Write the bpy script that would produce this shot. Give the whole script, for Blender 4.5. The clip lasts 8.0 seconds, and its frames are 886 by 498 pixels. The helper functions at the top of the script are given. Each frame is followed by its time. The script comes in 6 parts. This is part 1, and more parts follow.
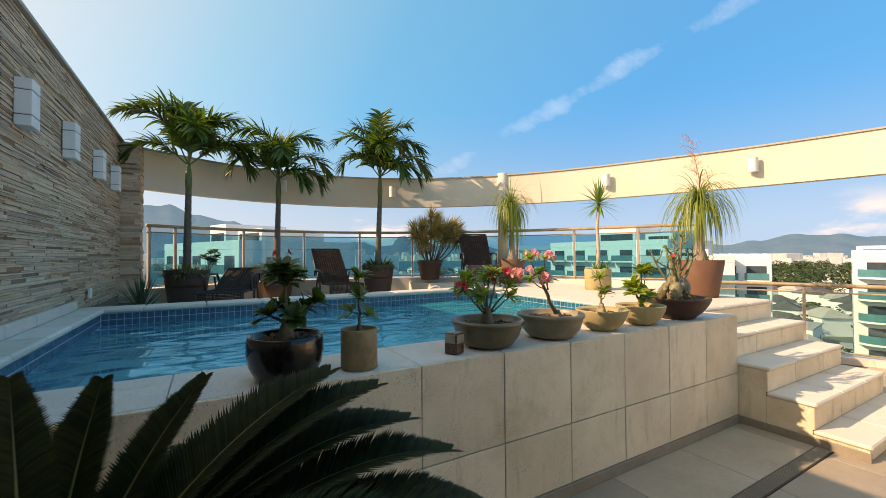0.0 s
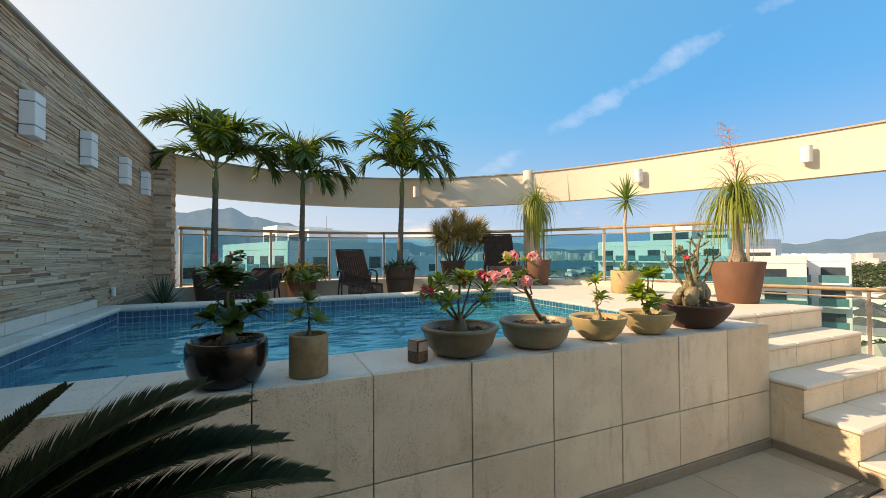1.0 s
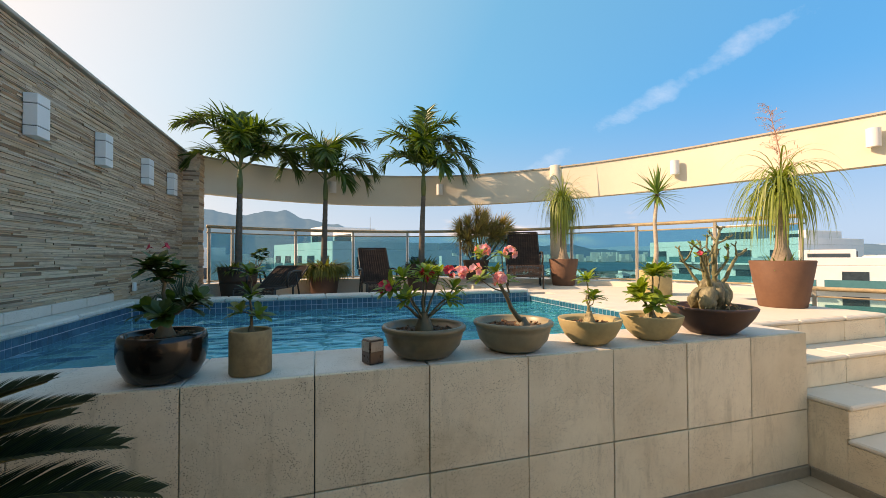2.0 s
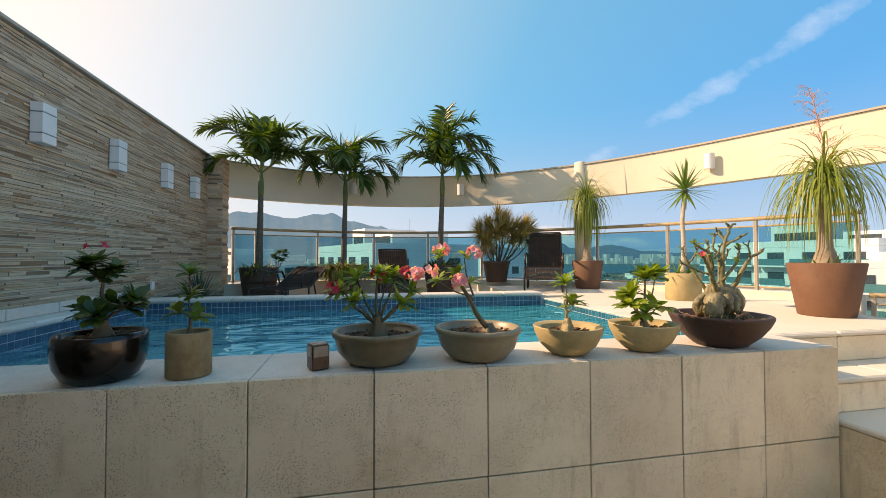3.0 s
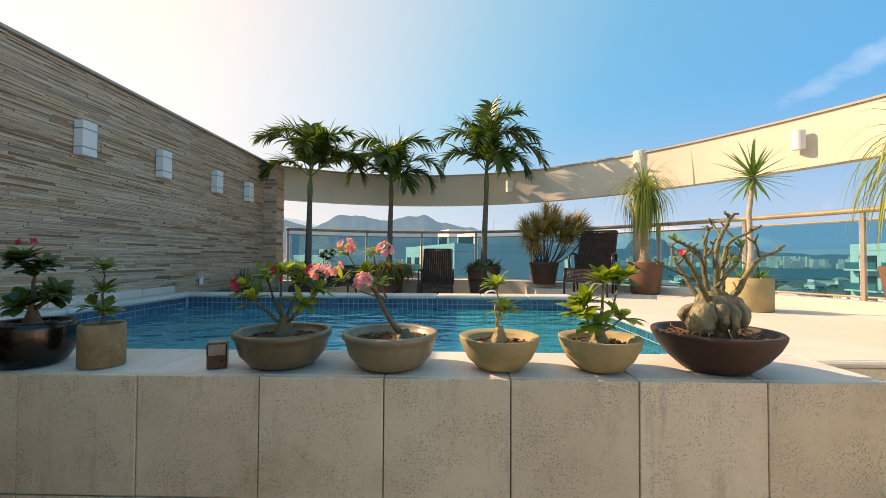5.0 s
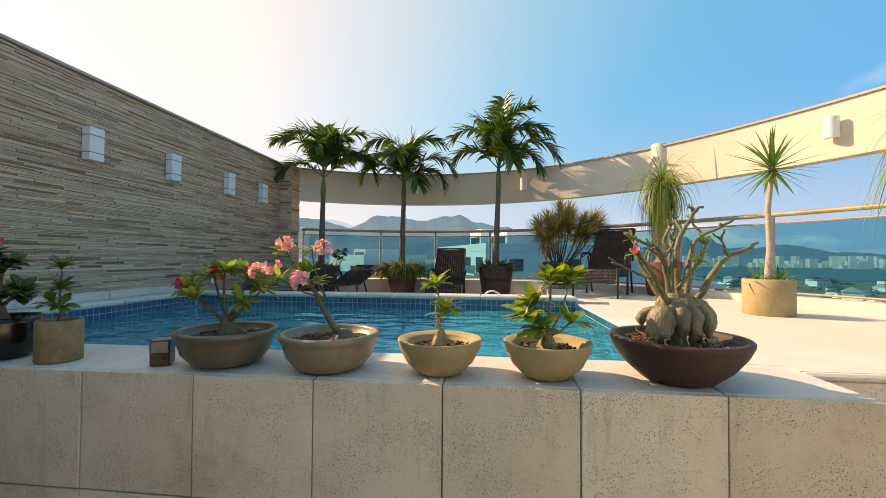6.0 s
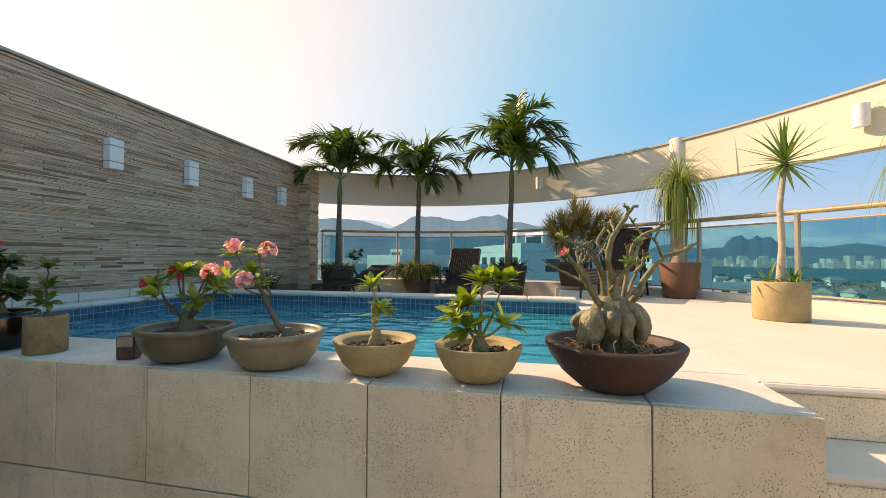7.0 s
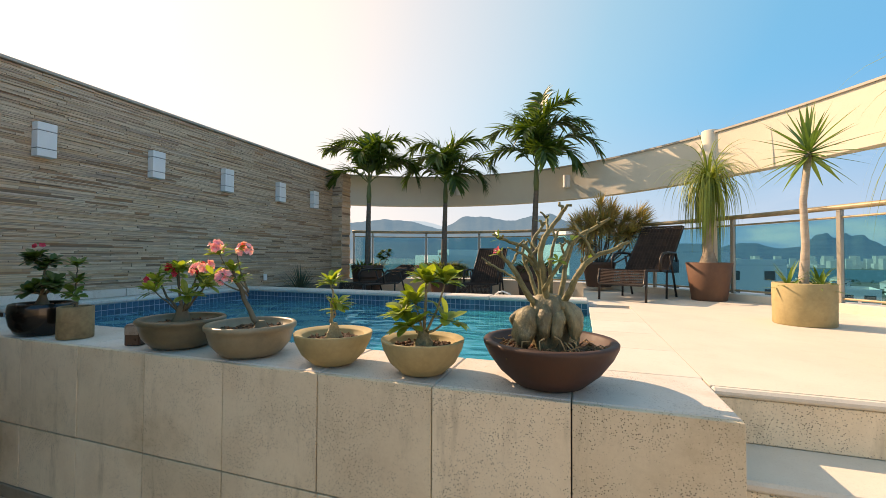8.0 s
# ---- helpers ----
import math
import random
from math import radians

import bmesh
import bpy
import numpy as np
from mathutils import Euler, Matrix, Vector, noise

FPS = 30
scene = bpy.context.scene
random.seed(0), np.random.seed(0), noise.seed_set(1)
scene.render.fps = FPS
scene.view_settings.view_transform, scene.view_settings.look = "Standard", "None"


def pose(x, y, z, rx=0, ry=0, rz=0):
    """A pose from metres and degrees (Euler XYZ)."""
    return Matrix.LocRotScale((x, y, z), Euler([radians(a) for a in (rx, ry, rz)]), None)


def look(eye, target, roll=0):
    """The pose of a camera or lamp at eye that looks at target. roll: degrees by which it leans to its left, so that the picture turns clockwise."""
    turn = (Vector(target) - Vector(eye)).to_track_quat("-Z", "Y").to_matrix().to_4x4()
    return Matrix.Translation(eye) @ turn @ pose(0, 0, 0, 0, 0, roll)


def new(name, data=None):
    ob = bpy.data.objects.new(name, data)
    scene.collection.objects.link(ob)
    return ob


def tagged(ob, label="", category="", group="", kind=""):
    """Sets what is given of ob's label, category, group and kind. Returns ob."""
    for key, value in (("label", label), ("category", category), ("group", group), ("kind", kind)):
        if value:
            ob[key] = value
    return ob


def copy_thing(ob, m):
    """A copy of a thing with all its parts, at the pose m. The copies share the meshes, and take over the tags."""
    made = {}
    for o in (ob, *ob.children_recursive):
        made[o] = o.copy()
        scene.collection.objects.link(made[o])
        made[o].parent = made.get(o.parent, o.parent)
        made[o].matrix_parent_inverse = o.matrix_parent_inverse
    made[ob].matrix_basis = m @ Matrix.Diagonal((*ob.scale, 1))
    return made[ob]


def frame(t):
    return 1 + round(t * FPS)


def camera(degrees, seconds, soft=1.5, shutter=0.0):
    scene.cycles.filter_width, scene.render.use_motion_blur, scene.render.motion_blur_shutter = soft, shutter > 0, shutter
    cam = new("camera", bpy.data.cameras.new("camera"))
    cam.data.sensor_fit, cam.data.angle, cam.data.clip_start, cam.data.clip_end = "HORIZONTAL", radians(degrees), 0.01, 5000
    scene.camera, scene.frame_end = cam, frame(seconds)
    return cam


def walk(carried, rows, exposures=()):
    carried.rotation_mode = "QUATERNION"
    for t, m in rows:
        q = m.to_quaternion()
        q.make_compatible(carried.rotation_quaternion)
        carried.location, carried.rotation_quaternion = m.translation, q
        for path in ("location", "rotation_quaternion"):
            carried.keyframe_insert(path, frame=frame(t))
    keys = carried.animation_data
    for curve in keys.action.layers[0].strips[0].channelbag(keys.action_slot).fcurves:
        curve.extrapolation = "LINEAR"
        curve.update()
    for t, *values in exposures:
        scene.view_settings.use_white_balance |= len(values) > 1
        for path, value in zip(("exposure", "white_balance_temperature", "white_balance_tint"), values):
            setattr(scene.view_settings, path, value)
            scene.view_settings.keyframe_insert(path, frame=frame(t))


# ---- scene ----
EXPO = 1.5
KELVIN = 10300
TINT = 24
cam = camera(95.3, 8.0, 0.5)
PATH = [
    (0, (1.224, -2.062, 1.632), (2.227, -0.332, 1.661), -0.4),
    (0.5, (1.481, -2.107, 1.632), (2.387, -0.324, 1.658), -0.5),
    (1, (1.746, -2.149, 1.642), (2.55, -0.318, 1.672), -0.4),
    (1.5, (2.014, -2.143, 1.618), (2.711, -0.269, 1.649), -0.3),
    (3, (2.811, -2.095, 1.588), (3.205, -0.135, 1.631), -0.1),
    (3.5, (3.053, -2.061, 1.6), (3.334, -0.081, 1.642), -0.0),
    (4, (3.301, -2.053, 1.611), (3.469, -0.06, 1.652), 0.1),
    (4.5, (3.555, -2.003, 1.585), (3.607, -0.004, 1.631), 0.2),
    (6, (4.287, -1.812, 1.568), (4.065, 0.175, 1.613), 0.3),
    (6.5, (4.531, -1.766, 1.582), (4.216, 0.209, 1.627), 0.2),
    (7, (4.8, -1.743, 1.578), (4.39, 0.214, 1.622), 0.3),
    (7.5, (5.046, -1.73, 1.576), (4.519, 0.199, 1.622), 0.4),
    (8, (5.321, -1.698, 1.574), (4.673, 0.193, 1.618), 0.3),
]
walk(cam, [(t, look(eye, target, roll)) for t, eye, target, roll in PATH], ((0.0, EXPO, KELVIN, TINT), (8.0, EXPO, KELVIN, TINT)))

# ---------------------------------------------------------------- light
SUN_EL, SUN_AZ = radians(33), radians(19)      # height, and how far ahead of the -x side
to_sun = Vector((-math.cos(SUN_EL) * math.cos(SUN_AZ), math.cos(SUN_EL) * math.sin(SUN_AZ), math.sin(SUN_EL)))
lamp = bpy.data.lights.new("sun", "SUN")
lamp.energy, lamp.angle, lamp.color = 2.2, radians(0.53), (1.0, 0.89, 0.77)
sun = new("sun", lamp)
sun.matrix_world = Matrix.Translation((-20, 8, 30)) @ to_sun.to_track_quat("Z", "Y").to_matrix().to_4x4()

world = bpy.data.worlds.new("sky")
scene.world = world
world.use_nodes = True
wn, wl = world.node_tree.nodes, world.node_tree.links
wn.clear()
sky = wn.new("ShaderNodeTexSky")
sky.sky_type = "NISHITA"
sky.sun_disc = False
sky.sun_elevation, sky.sun_rotation = SUN_EL, math.atan2(to_sun.x, to_sun.y)
sky.altitude, sky.air_density, sky.dust_density, sky.ozone_density = 30, 1.0, 0.7, 2.2
geo = wn.new("ShaderNodeTexCoord")
# thin cirrus: one long streak of torn cloud across the dome
stretch = wn.new("ShaderNodeMapping")
stretch.inputs["Rotation"].default_value = (0, radians(-35), radians(25))
stretch.inputs["Scale"].default_value = (2.2, 6.0, 7.0)
cirrus = wn.new("ShaderNodeTexNoise")
cirrus.inputs["Scale"].default_value, cirrus.inputs["Detail"].default_value, cirrus.inputs["Roughness"].default_value = 1.6, 9, 0.66
streak_a, streak_b = Vector((0.689, 0.757, 0.331)).normalized(), Vector((1.114, 0.512, 0.604)).normalized()
offset = wn.new("ShaderNodeVectorMath")
offset.operation = "DOT_PRODUCT"
offset.inputs[1].default_value = streak_a.cross(streak_b).normalized()
size = wn.new("ShaderNodeMath")
size.operation = "ABSOLUTE"
band = wn.new("ShaderNodeMapRange")
band.interpolation_type = "SMOOTHERSTEP"
band.inputs["From Min"].default_value, band.inputs["From Max"].default_value = 0.0, 0.042
band.inputs["To Min"].default_value, band.inputs["To Max"].default_value = 0.17, -0.12
ahead = wn.new("ShaderNodeVectorMath")
ahead.operation = "DOT_PRODUCT"
ahead.inputs[1].default_value = (streak_a + streak_b).normalized()
limit = wn.new("ShaderNodeMapRange")
limit.interpolation_type = "SMOOTHERSTEP"
limit.inputs["From Min"].default_value, limit.inputs["From Max"].default_value = 0.74, 0.96
veil = wn.new("ShaderNodeMath")
veil.operation = "ADD"
thin = wn.new("ShaderNodeMath")
thin.operation = "MULTIPLY"
cut = wn.new("ShaderNodeValToRGB")
cut.color_ramp.elements[0].position, cut.color_ramp.elements[1].position = 0.60, 0.98
cut.color_ramp.elements[1].color = (0.20, 0.20, 0.20, 1)
cloud = wn.new("ShaderNodeMix")
cloud.data_type = "RGBA"
cloud.inputs["B"].default_value = (4.2, 4.5, 5.0, 1)
puff = wn.new("ShaderNodeTexNoise")
puff.inputs["Scale"].default_value, puff.inputs["Detail"].default_value, puff.inputs["Roughness"].default_value = 3.4, 8, 0.55
squat = wn.new("ShaderNodeMapping")
squat.inputs["Scale"].default_value = (1.0, 1.0, 3.0)
split = wn.new("ShaderNodeSeparateXYZ")
low = wn.new("ShaderNodeMapRange")
low.interpolation_type = "SMOOTHERSTEP"
low.inputs["From Min"].default_value, low.inputs["From Max"].default_value = 0.13, 0.05
heap = wn.new("ShaderNodeMapRange")
heap.interpolation_type = "SMOOTHERSTEP"
heap.inputs["From Min"].default_value, heap.inputs["From Max"].default_value = 0.56, 0.72
cumulus = wn.new("ShaderNodeMath")
cumulus.operation = "MULTIPLY"
fair = wn.new("ShaderNodeMix")
fair.data_type = "RGBA"
fair.inputs["B"].default_value = (2.5, 2.6, 2.9, 1)
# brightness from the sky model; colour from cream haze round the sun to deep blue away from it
grey = wn.new("ShaderNodeRGBToBW")
flat = wn.new("ShaderNodeMath")
flat.operation = "POWER"
flat.inputs[1].default_value = 0.25
gain = wn.new("ShaderNodeMath")
gain.operation = "MULTIPLY"
gain.inputs[1].default_value = 2.26
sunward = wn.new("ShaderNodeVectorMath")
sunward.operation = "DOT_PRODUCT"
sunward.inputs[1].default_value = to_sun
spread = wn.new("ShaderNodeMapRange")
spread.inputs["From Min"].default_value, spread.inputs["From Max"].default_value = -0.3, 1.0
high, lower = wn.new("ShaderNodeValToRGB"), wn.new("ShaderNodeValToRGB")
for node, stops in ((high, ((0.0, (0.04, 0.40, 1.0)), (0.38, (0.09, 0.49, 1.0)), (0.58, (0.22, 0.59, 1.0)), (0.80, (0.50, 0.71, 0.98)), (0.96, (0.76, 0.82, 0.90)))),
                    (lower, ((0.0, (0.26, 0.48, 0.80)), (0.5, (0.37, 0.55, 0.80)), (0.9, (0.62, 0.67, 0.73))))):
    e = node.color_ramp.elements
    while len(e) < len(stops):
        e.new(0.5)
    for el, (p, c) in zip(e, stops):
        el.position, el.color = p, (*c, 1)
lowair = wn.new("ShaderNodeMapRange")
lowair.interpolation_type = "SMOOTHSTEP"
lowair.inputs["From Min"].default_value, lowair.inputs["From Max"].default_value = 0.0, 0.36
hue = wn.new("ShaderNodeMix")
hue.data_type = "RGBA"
tone = wn.new("ShaderNodeVectorMath")
tone.operation = "SCALE"
back = wn.new("ShaderNodeBackground")
back.inputs["Strength"].default_value = 0.15
out = wn.new("ShaderNodeOutputWorld")
wl.new(geo.outputs["Generated"], stretch.inputs["Vector"])
wl.new(stretch.outputs["Vector"], cirrus.inputs["Vector"])
wl.new(geo.outputs["Generated"], offset.inputs[0])
wl.new(geo.outputs["Generated"], ahead.inputs[0])
wl.new(offset.outputs["Value"], size.inputs[0])
wl.new(size.outputs["Value"], band.inputs["Value"])
wl.new(ahead.outputs["Value"], limit.inputs["Value"])
wl.new(cirrus.outputs["Fac"], veil.inputs[0])
wl.new(band.outputs["Result"], veil.inputs[1])
wl.new(veil.outputs["Value"], cut.inputs["Fac"])
wl.new(cut.outputs["Color"], thin.inputs[0])
wl.new(limit.outputs["Result"], thin.inputs[1])
wl.new(sky.outputs["Color"], grey.inputs["Color"])
wl.new(grey.outputs["Val"], flat.inputs[0])
wl.new(flat.outputs["Value"], gain.inputs[0])
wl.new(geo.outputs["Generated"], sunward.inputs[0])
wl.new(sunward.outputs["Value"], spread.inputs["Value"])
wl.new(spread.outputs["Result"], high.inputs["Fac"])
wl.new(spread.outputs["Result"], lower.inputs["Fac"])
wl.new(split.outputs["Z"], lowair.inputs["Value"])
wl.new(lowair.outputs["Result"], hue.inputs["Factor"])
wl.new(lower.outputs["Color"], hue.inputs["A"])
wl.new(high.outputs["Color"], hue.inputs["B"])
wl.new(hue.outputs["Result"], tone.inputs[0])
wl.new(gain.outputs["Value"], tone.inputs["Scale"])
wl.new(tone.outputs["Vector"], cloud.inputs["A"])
wl.new(thin.outputs["Value"], cloud.inputs["Factor"])
wl.new(geo.outputs["Generated"], squat.inputs["Vector"])
wl.new(squat.outputs["Vector"], puff.inputs["Vector"])
wl.new(geo.outputs["Generated"], split.inputs["Vector"])
wl.new(split.outputs["Z"], low.inputs["Value"])
wl.new(puff.outputs["Fac"], heap.inputs["Value"])
wl.new(low.outputs["Result"], cumulus.inputs[0])
wl.new(heap.outputs["Result"], cumulus.inputs[1])
wl.new(cumulus.outputs["Value"], fair.inputs["Factor"])
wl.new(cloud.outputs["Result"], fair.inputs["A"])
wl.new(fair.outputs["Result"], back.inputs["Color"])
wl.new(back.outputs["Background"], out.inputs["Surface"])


# ---------------------------------------------------------------- materials
def blank(name):
    m = bpy.data.materials.new(name)
    m.use_nodes = True
    n, l = m.node_tree.nodes, m.node_tree.links
    return m, n, l, n["Principled BSDF"]


def ramp(n, l, fac, stops):
    r = n.new("ShaderNodeValToRGB")
    e = r.color_ramp.elements
    while len(e) < len(stops):
        e.new(0.5)
    for el, (p, c) in zip(e, stops):
        el.position, el.color = p, (*c, 1)
    l.new(fac, r.inputs["Fac"])
    return r.outputs["Color"]


def blend(n, l, fac, a, b, mode="MIX"):
    x = n.new("ShaderNodeMix")
    x.data_type, x.blend_type = "RGBA", mode
    for sock, v in ((x.inputs["Factor"], fac), (x.inputs["A"], a), (x.inputs["B"], b)):
        if isinstance(v, (int, float)):
            sock.default_value = v
        elif isinstance(v, tuple):
            sock.default_value = (*v, 1)
        else:
            l.new(v, sock)
    return x.outputs["Result"]


def noisy(n, l, scale, detail=4, rough=0.55, stretch=(1, 1, 1)):
    g = n.new("ShaderNodeNewGeometry")
    mp = n.new("ShaderNodeMapping")
    mp.inputs["Scale"].default_value = stretch
    t = n.new("ShaderNodeTexNoise")
    t.inputs["Scale"].default_value, t.inputs["Detail"].default_value, t.inputs["Roughness"].default_value = scale, detail, rough
    l.new(g.outputs["Position"], mp.inputs["Vector"])
    l.new(mp.outputs["Vector"], t.inputs["Vector"])
    return t.outputs["Fac"]


def spots(n, l, scale, lo, hi):
    g = n.new("ShaderNodeNewGeometry")
    t = n.new("ShaderNodeTexVoronoi")
    t.inputs["Scale"].default_value = scale
    l.new(g.outputs["Position"], t.inputs["Vector"])
    return ramp(n, l, t.outputs["Distance"], [(lo, (1, 1, 1)), (hi, (0, 0, 0))])


def bump(n, l, b, height, strength, dist):
    x = n.new("ShaderNodeBump")
    x.inputs["Strength"].default_value, x.inputs["Distance"].default_value = strength, dist
    l.new(height, x.inputs["Height"])
    l.new(x.outputs["Normal"], b.inputs["Normal"])


def surface(name, dark, light, grain=40, patch=2.5, rough=0.7, relief=0.3, deep=0.004, metal=0.0, vary="", stretch=(1, 1, 1), amount=0.35, coat=0.0):
    """Colour between two tones by a coarse and a fine noise, with relief; vary: '' or 'object' or 'island'."""
    m, n, l, b = blank(name)
    a = noisy(n, l, patch, 5, 0.6, stretch)
    f = noisy(n, l, grain, 4, 0.6, stretch)
    c = ramp(n, l, a, [(0.3, dark), (0.7, light)])
    c = blend(n, l, amount, c, ramp(n, l, f, [(0.3, dark), (0.7, light)]))
    if vary:
        r = n.new("ShaderNodeObjectInfo") if vary == "object" else n.new("ShaderNodeNewGeometry")
        v = r.outputs["Random" if vary == "object" else "Random Per Island"]
        c = blend(n, l, 1.0, c, ramp(n, l, v, [(0, (0.72, 0.72, 0.72)), (1, (1.0, 1.0, 1.0))]), "MULTIPLY")
    l.new(c, b.inputs["Base Color"])
    rr = n.new("ShaderNodeMapRange")
    rr.inputs["To Min"].default_value, rr.inputs["To Max"].default_value = max(rough - 0.12, 0.03), min(rough + 0.12, 1)
    l.new(f, rr.inputs["Value"])
    l.new(rr.outputs["Result"], b.inputs["Roughness"])
    b.inputs["Metallic"].default_value = metal
    b.inputs["Coat Weight"].default_value = coat
    bump(n, l, b, f, relief, deep)
    return m


def travertine(name, dark, light, pits=1.0, stains=0.5, vary=0.86):
    m, n, l, b = blank(name)
    c = ramp(n, l, noisy(n, l, 2.2, 6, 0.62), [(0.3, dark), (0.7, light)])
    fine = noisy(n, l, 60, 5, 0.7)
    c = blend(n, l, 0.25, c, ramp(n, l, fine, [(0.3, dark), (0.7, light)]))
    runs = ramp(n, l, noisy(n, l, 6.0, 6, 0.65, (1.5, 1.5, 0.28)), [(0.55, (0, 0, 0)), (0.85, (1, 1, 1))])
    c = blend(n, l, runs, c, blend(n, l, stains, c, (0.40, 0.32, 0.21)))
    smudge = ramp(n, l, noisy(n, l, 1.1, 7, 0.7), [(0.52, (0, 0, 0)), (0.80, (1, 1, 1))])
    c = blend(n, l, smudge, c, blend(n, l, stains, c, (0.42, 0.30, 0.17)))
    hole = blend(n, l, 1.0, spots(n, l, 105, 0.15, 0.33), spots(n, l, 48, 0.07, 0.17), "LIGHTEN")
    gate = ramp(n, l, noisy(n, l, 3.4, 7, 0.8), [(0.43, (0, 0, 0)), (0.56, (1, 1, 1))])
    holes = blend(n, l, 1.0, hole, gate, "MULTIPLY")
    c = blend(n, l, blend(n, l, 1.0, holes, (pits, pits, pits), "MULTIPLY"), c, (0.11, 0.085, 0.055))
    r = n.new("ShaderNodeObjectInfo")
    c = blend(n, l, 1.0, c, ramp(n, l, r.outputs["Random"], [(0, (vary, vary * 0.99, vary * 0.965)), (1, (1, 1, 1))]), "MULTIPLY")
    l.new(c, b.inputs["Base Color"])
    b.inputs["Roughness"].default_value = 0.75
    inv = n.new("ShaderNodeInvert")
    l.new(holes, inv.inputs["Color"])
    h = blend(n, l, 0.25, inv.outputs["Color"], fine)
    bump(n, l, b, h, 0.55 * max(pits, 0.3), 0.006)
    return m


def ledger(name, vary):
    m, n, l, b = blank(name)
    r = n.new("ShaderNodeObjectInfo") if vary == "object" else n.new("ShaderNodeNewGeometry")
    v = r.outputs["Random" if vary == "object" else "Random Per Island"]
    c = ramp(n, l, v, [(0.0, (0.42, 0.31, 0.24)), (0.2, (0.62, 0.46, 0.33)), (0.5, (0.72, 0.56, 0.41)), (0.7, (0.56, 0.36, 0.21)), (0.84, (0.66, 0.54, 0.43)), (0.93, (0.44, 0.24, 0.13)), (1.0, (0.24, 0.16, 0.11))])
    f = noisy(n, l, 18, 6, 0.65, (1, 0.35, 2.5))
    c = blend(n, l, 0.55, c, ramp(n, l, f, [(0.3, (0.52, 0.48, 0.43)), (0.7, (1.12, 1.05, 0.97))]), "MULTIPLY")
    dirt = ramp(n, l, noisy(n, l, 0.9, 6, 0.7), [(0.60, (0, 0, 0)), (0.78, (1, 1, 1))])
    c = blend(n, l, dirt, c, blend(n, l, 0.45, c, (0.14, 0.12, 0.10)))
    l.new(c, b.inputs["Base Color"])
    b.inputs["Roughness"].default_value = 0.8
    bump(n, l, b, f, 0.6, 0.006)
    return m


def leafy(name, dark, light, rough=0.45, glow=0.35):
    m, n, l, b = blank(name)
    g = n.new("ShaderNodeNewGeometry")
    c = ramp(n, l, g.outputs["Random Per Island"], [(0, dark), (0.7, light), (1, tuple(min(1, x * 1.25) for x in light))])
    c = blend(n, l, 0.4, c, ramp(n, l, noisy(n, l, 30, 3), [(0.3, dark), (0.7, light)]))
    l.new(c, b.inputs["Base Color"])
    b.inputs["Roughness"].default_value = rough
    t = n.new("ShaderNodeBsdfTranslucent")
    l.new(blend(n, l, 1.0, c, (1.5, 1.5, 0.7), "MULTIPLY"), t.inputs["Color"])
    x = n.new("ShaderNodeMixShader")
    x.inputs["Fac"].default_value = glow
    l.new(b.outputs["BSDF"], x.inputs[1])
    l.new(t.outputs["BSDF"], x.inputs[2])
    l.new(x.outputs["Shader"], n["Material Output"].inputs["Surface"])
    return m


def glassy(name, tint, gloss_rough=0.01, wave=0.0, ior=1.45, film=(1, 1, 1), body=None, share=0.0):
    """Clear or tinted sheet: what lies behind shows through, with a Fresnel gloss on top."""
    m, n, l, b = blank(name)
    n.remove(b)
    t = n.new("ShaderNodeBsdfTransparent")
    t.inputs["Color"].default_value = (*tint, 1)
    under = t.outputs["BSDF"]
    if body:
        d = n.new("ShaderNodeBsdfDiffuse")
        d.inputs["Color"].default_value = (*body, 1)
        y = n.new("ShaderNodeMixShader")
        y.inputs["Fac"].default_value = share
        l.new(under, y.inputs[1])
        l.new(d.outputs["BSDF"], y.inputs[2])
        under = y.outputs["Shader"]
    gl = n.new("ShaderNodeBsdfGlossy")
    gl.inputs["Roughness"].default_value = gloss_rough
    gl.inputs["Color"].default_value = (*film, 1)
    fr = n.new("ShaderNodeFresnel")
    fr.inputs["IOR"].default_value = ior
    x = n.new("ShaderNodeMixShader")
    if wave:
        f = noisy(n, l, 2.6, 1, 0.35, (1, 1.7, 1))
        bp = n.new("ShaderNodeBump")
        bp.inputs["Strength"].default_value, bp.inputs["Distance"].default_value = wave, 0.10
        l.new(f, bp.inputs["Height"])
        l.new(bp.outputs["Normal"], gl.inputs["Normal"])
        l.new(bp.outputs["Normal"], fr.inputs["Normal"])
    l.new(fr.outputs["Fac"], x.inputs["Fac"])
    l.new(under, x.inputs[1])
    l.new(gl.outputs["BSDF"], x.inputs[2])
    l.new(x.outputs["Shader"], n["Material Output"].inputs["Surface"])
    return m


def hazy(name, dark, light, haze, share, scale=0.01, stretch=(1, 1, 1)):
    """Far land: aerial haze is put into the material as an even glow."""
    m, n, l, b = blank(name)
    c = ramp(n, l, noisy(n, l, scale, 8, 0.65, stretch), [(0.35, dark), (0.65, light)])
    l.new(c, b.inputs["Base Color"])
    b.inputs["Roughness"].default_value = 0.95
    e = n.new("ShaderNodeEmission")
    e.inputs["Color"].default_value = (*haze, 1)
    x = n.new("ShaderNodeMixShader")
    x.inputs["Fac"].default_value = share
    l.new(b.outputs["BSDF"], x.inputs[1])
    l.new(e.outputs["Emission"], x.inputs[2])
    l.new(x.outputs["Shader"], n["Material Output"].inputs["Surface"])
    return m


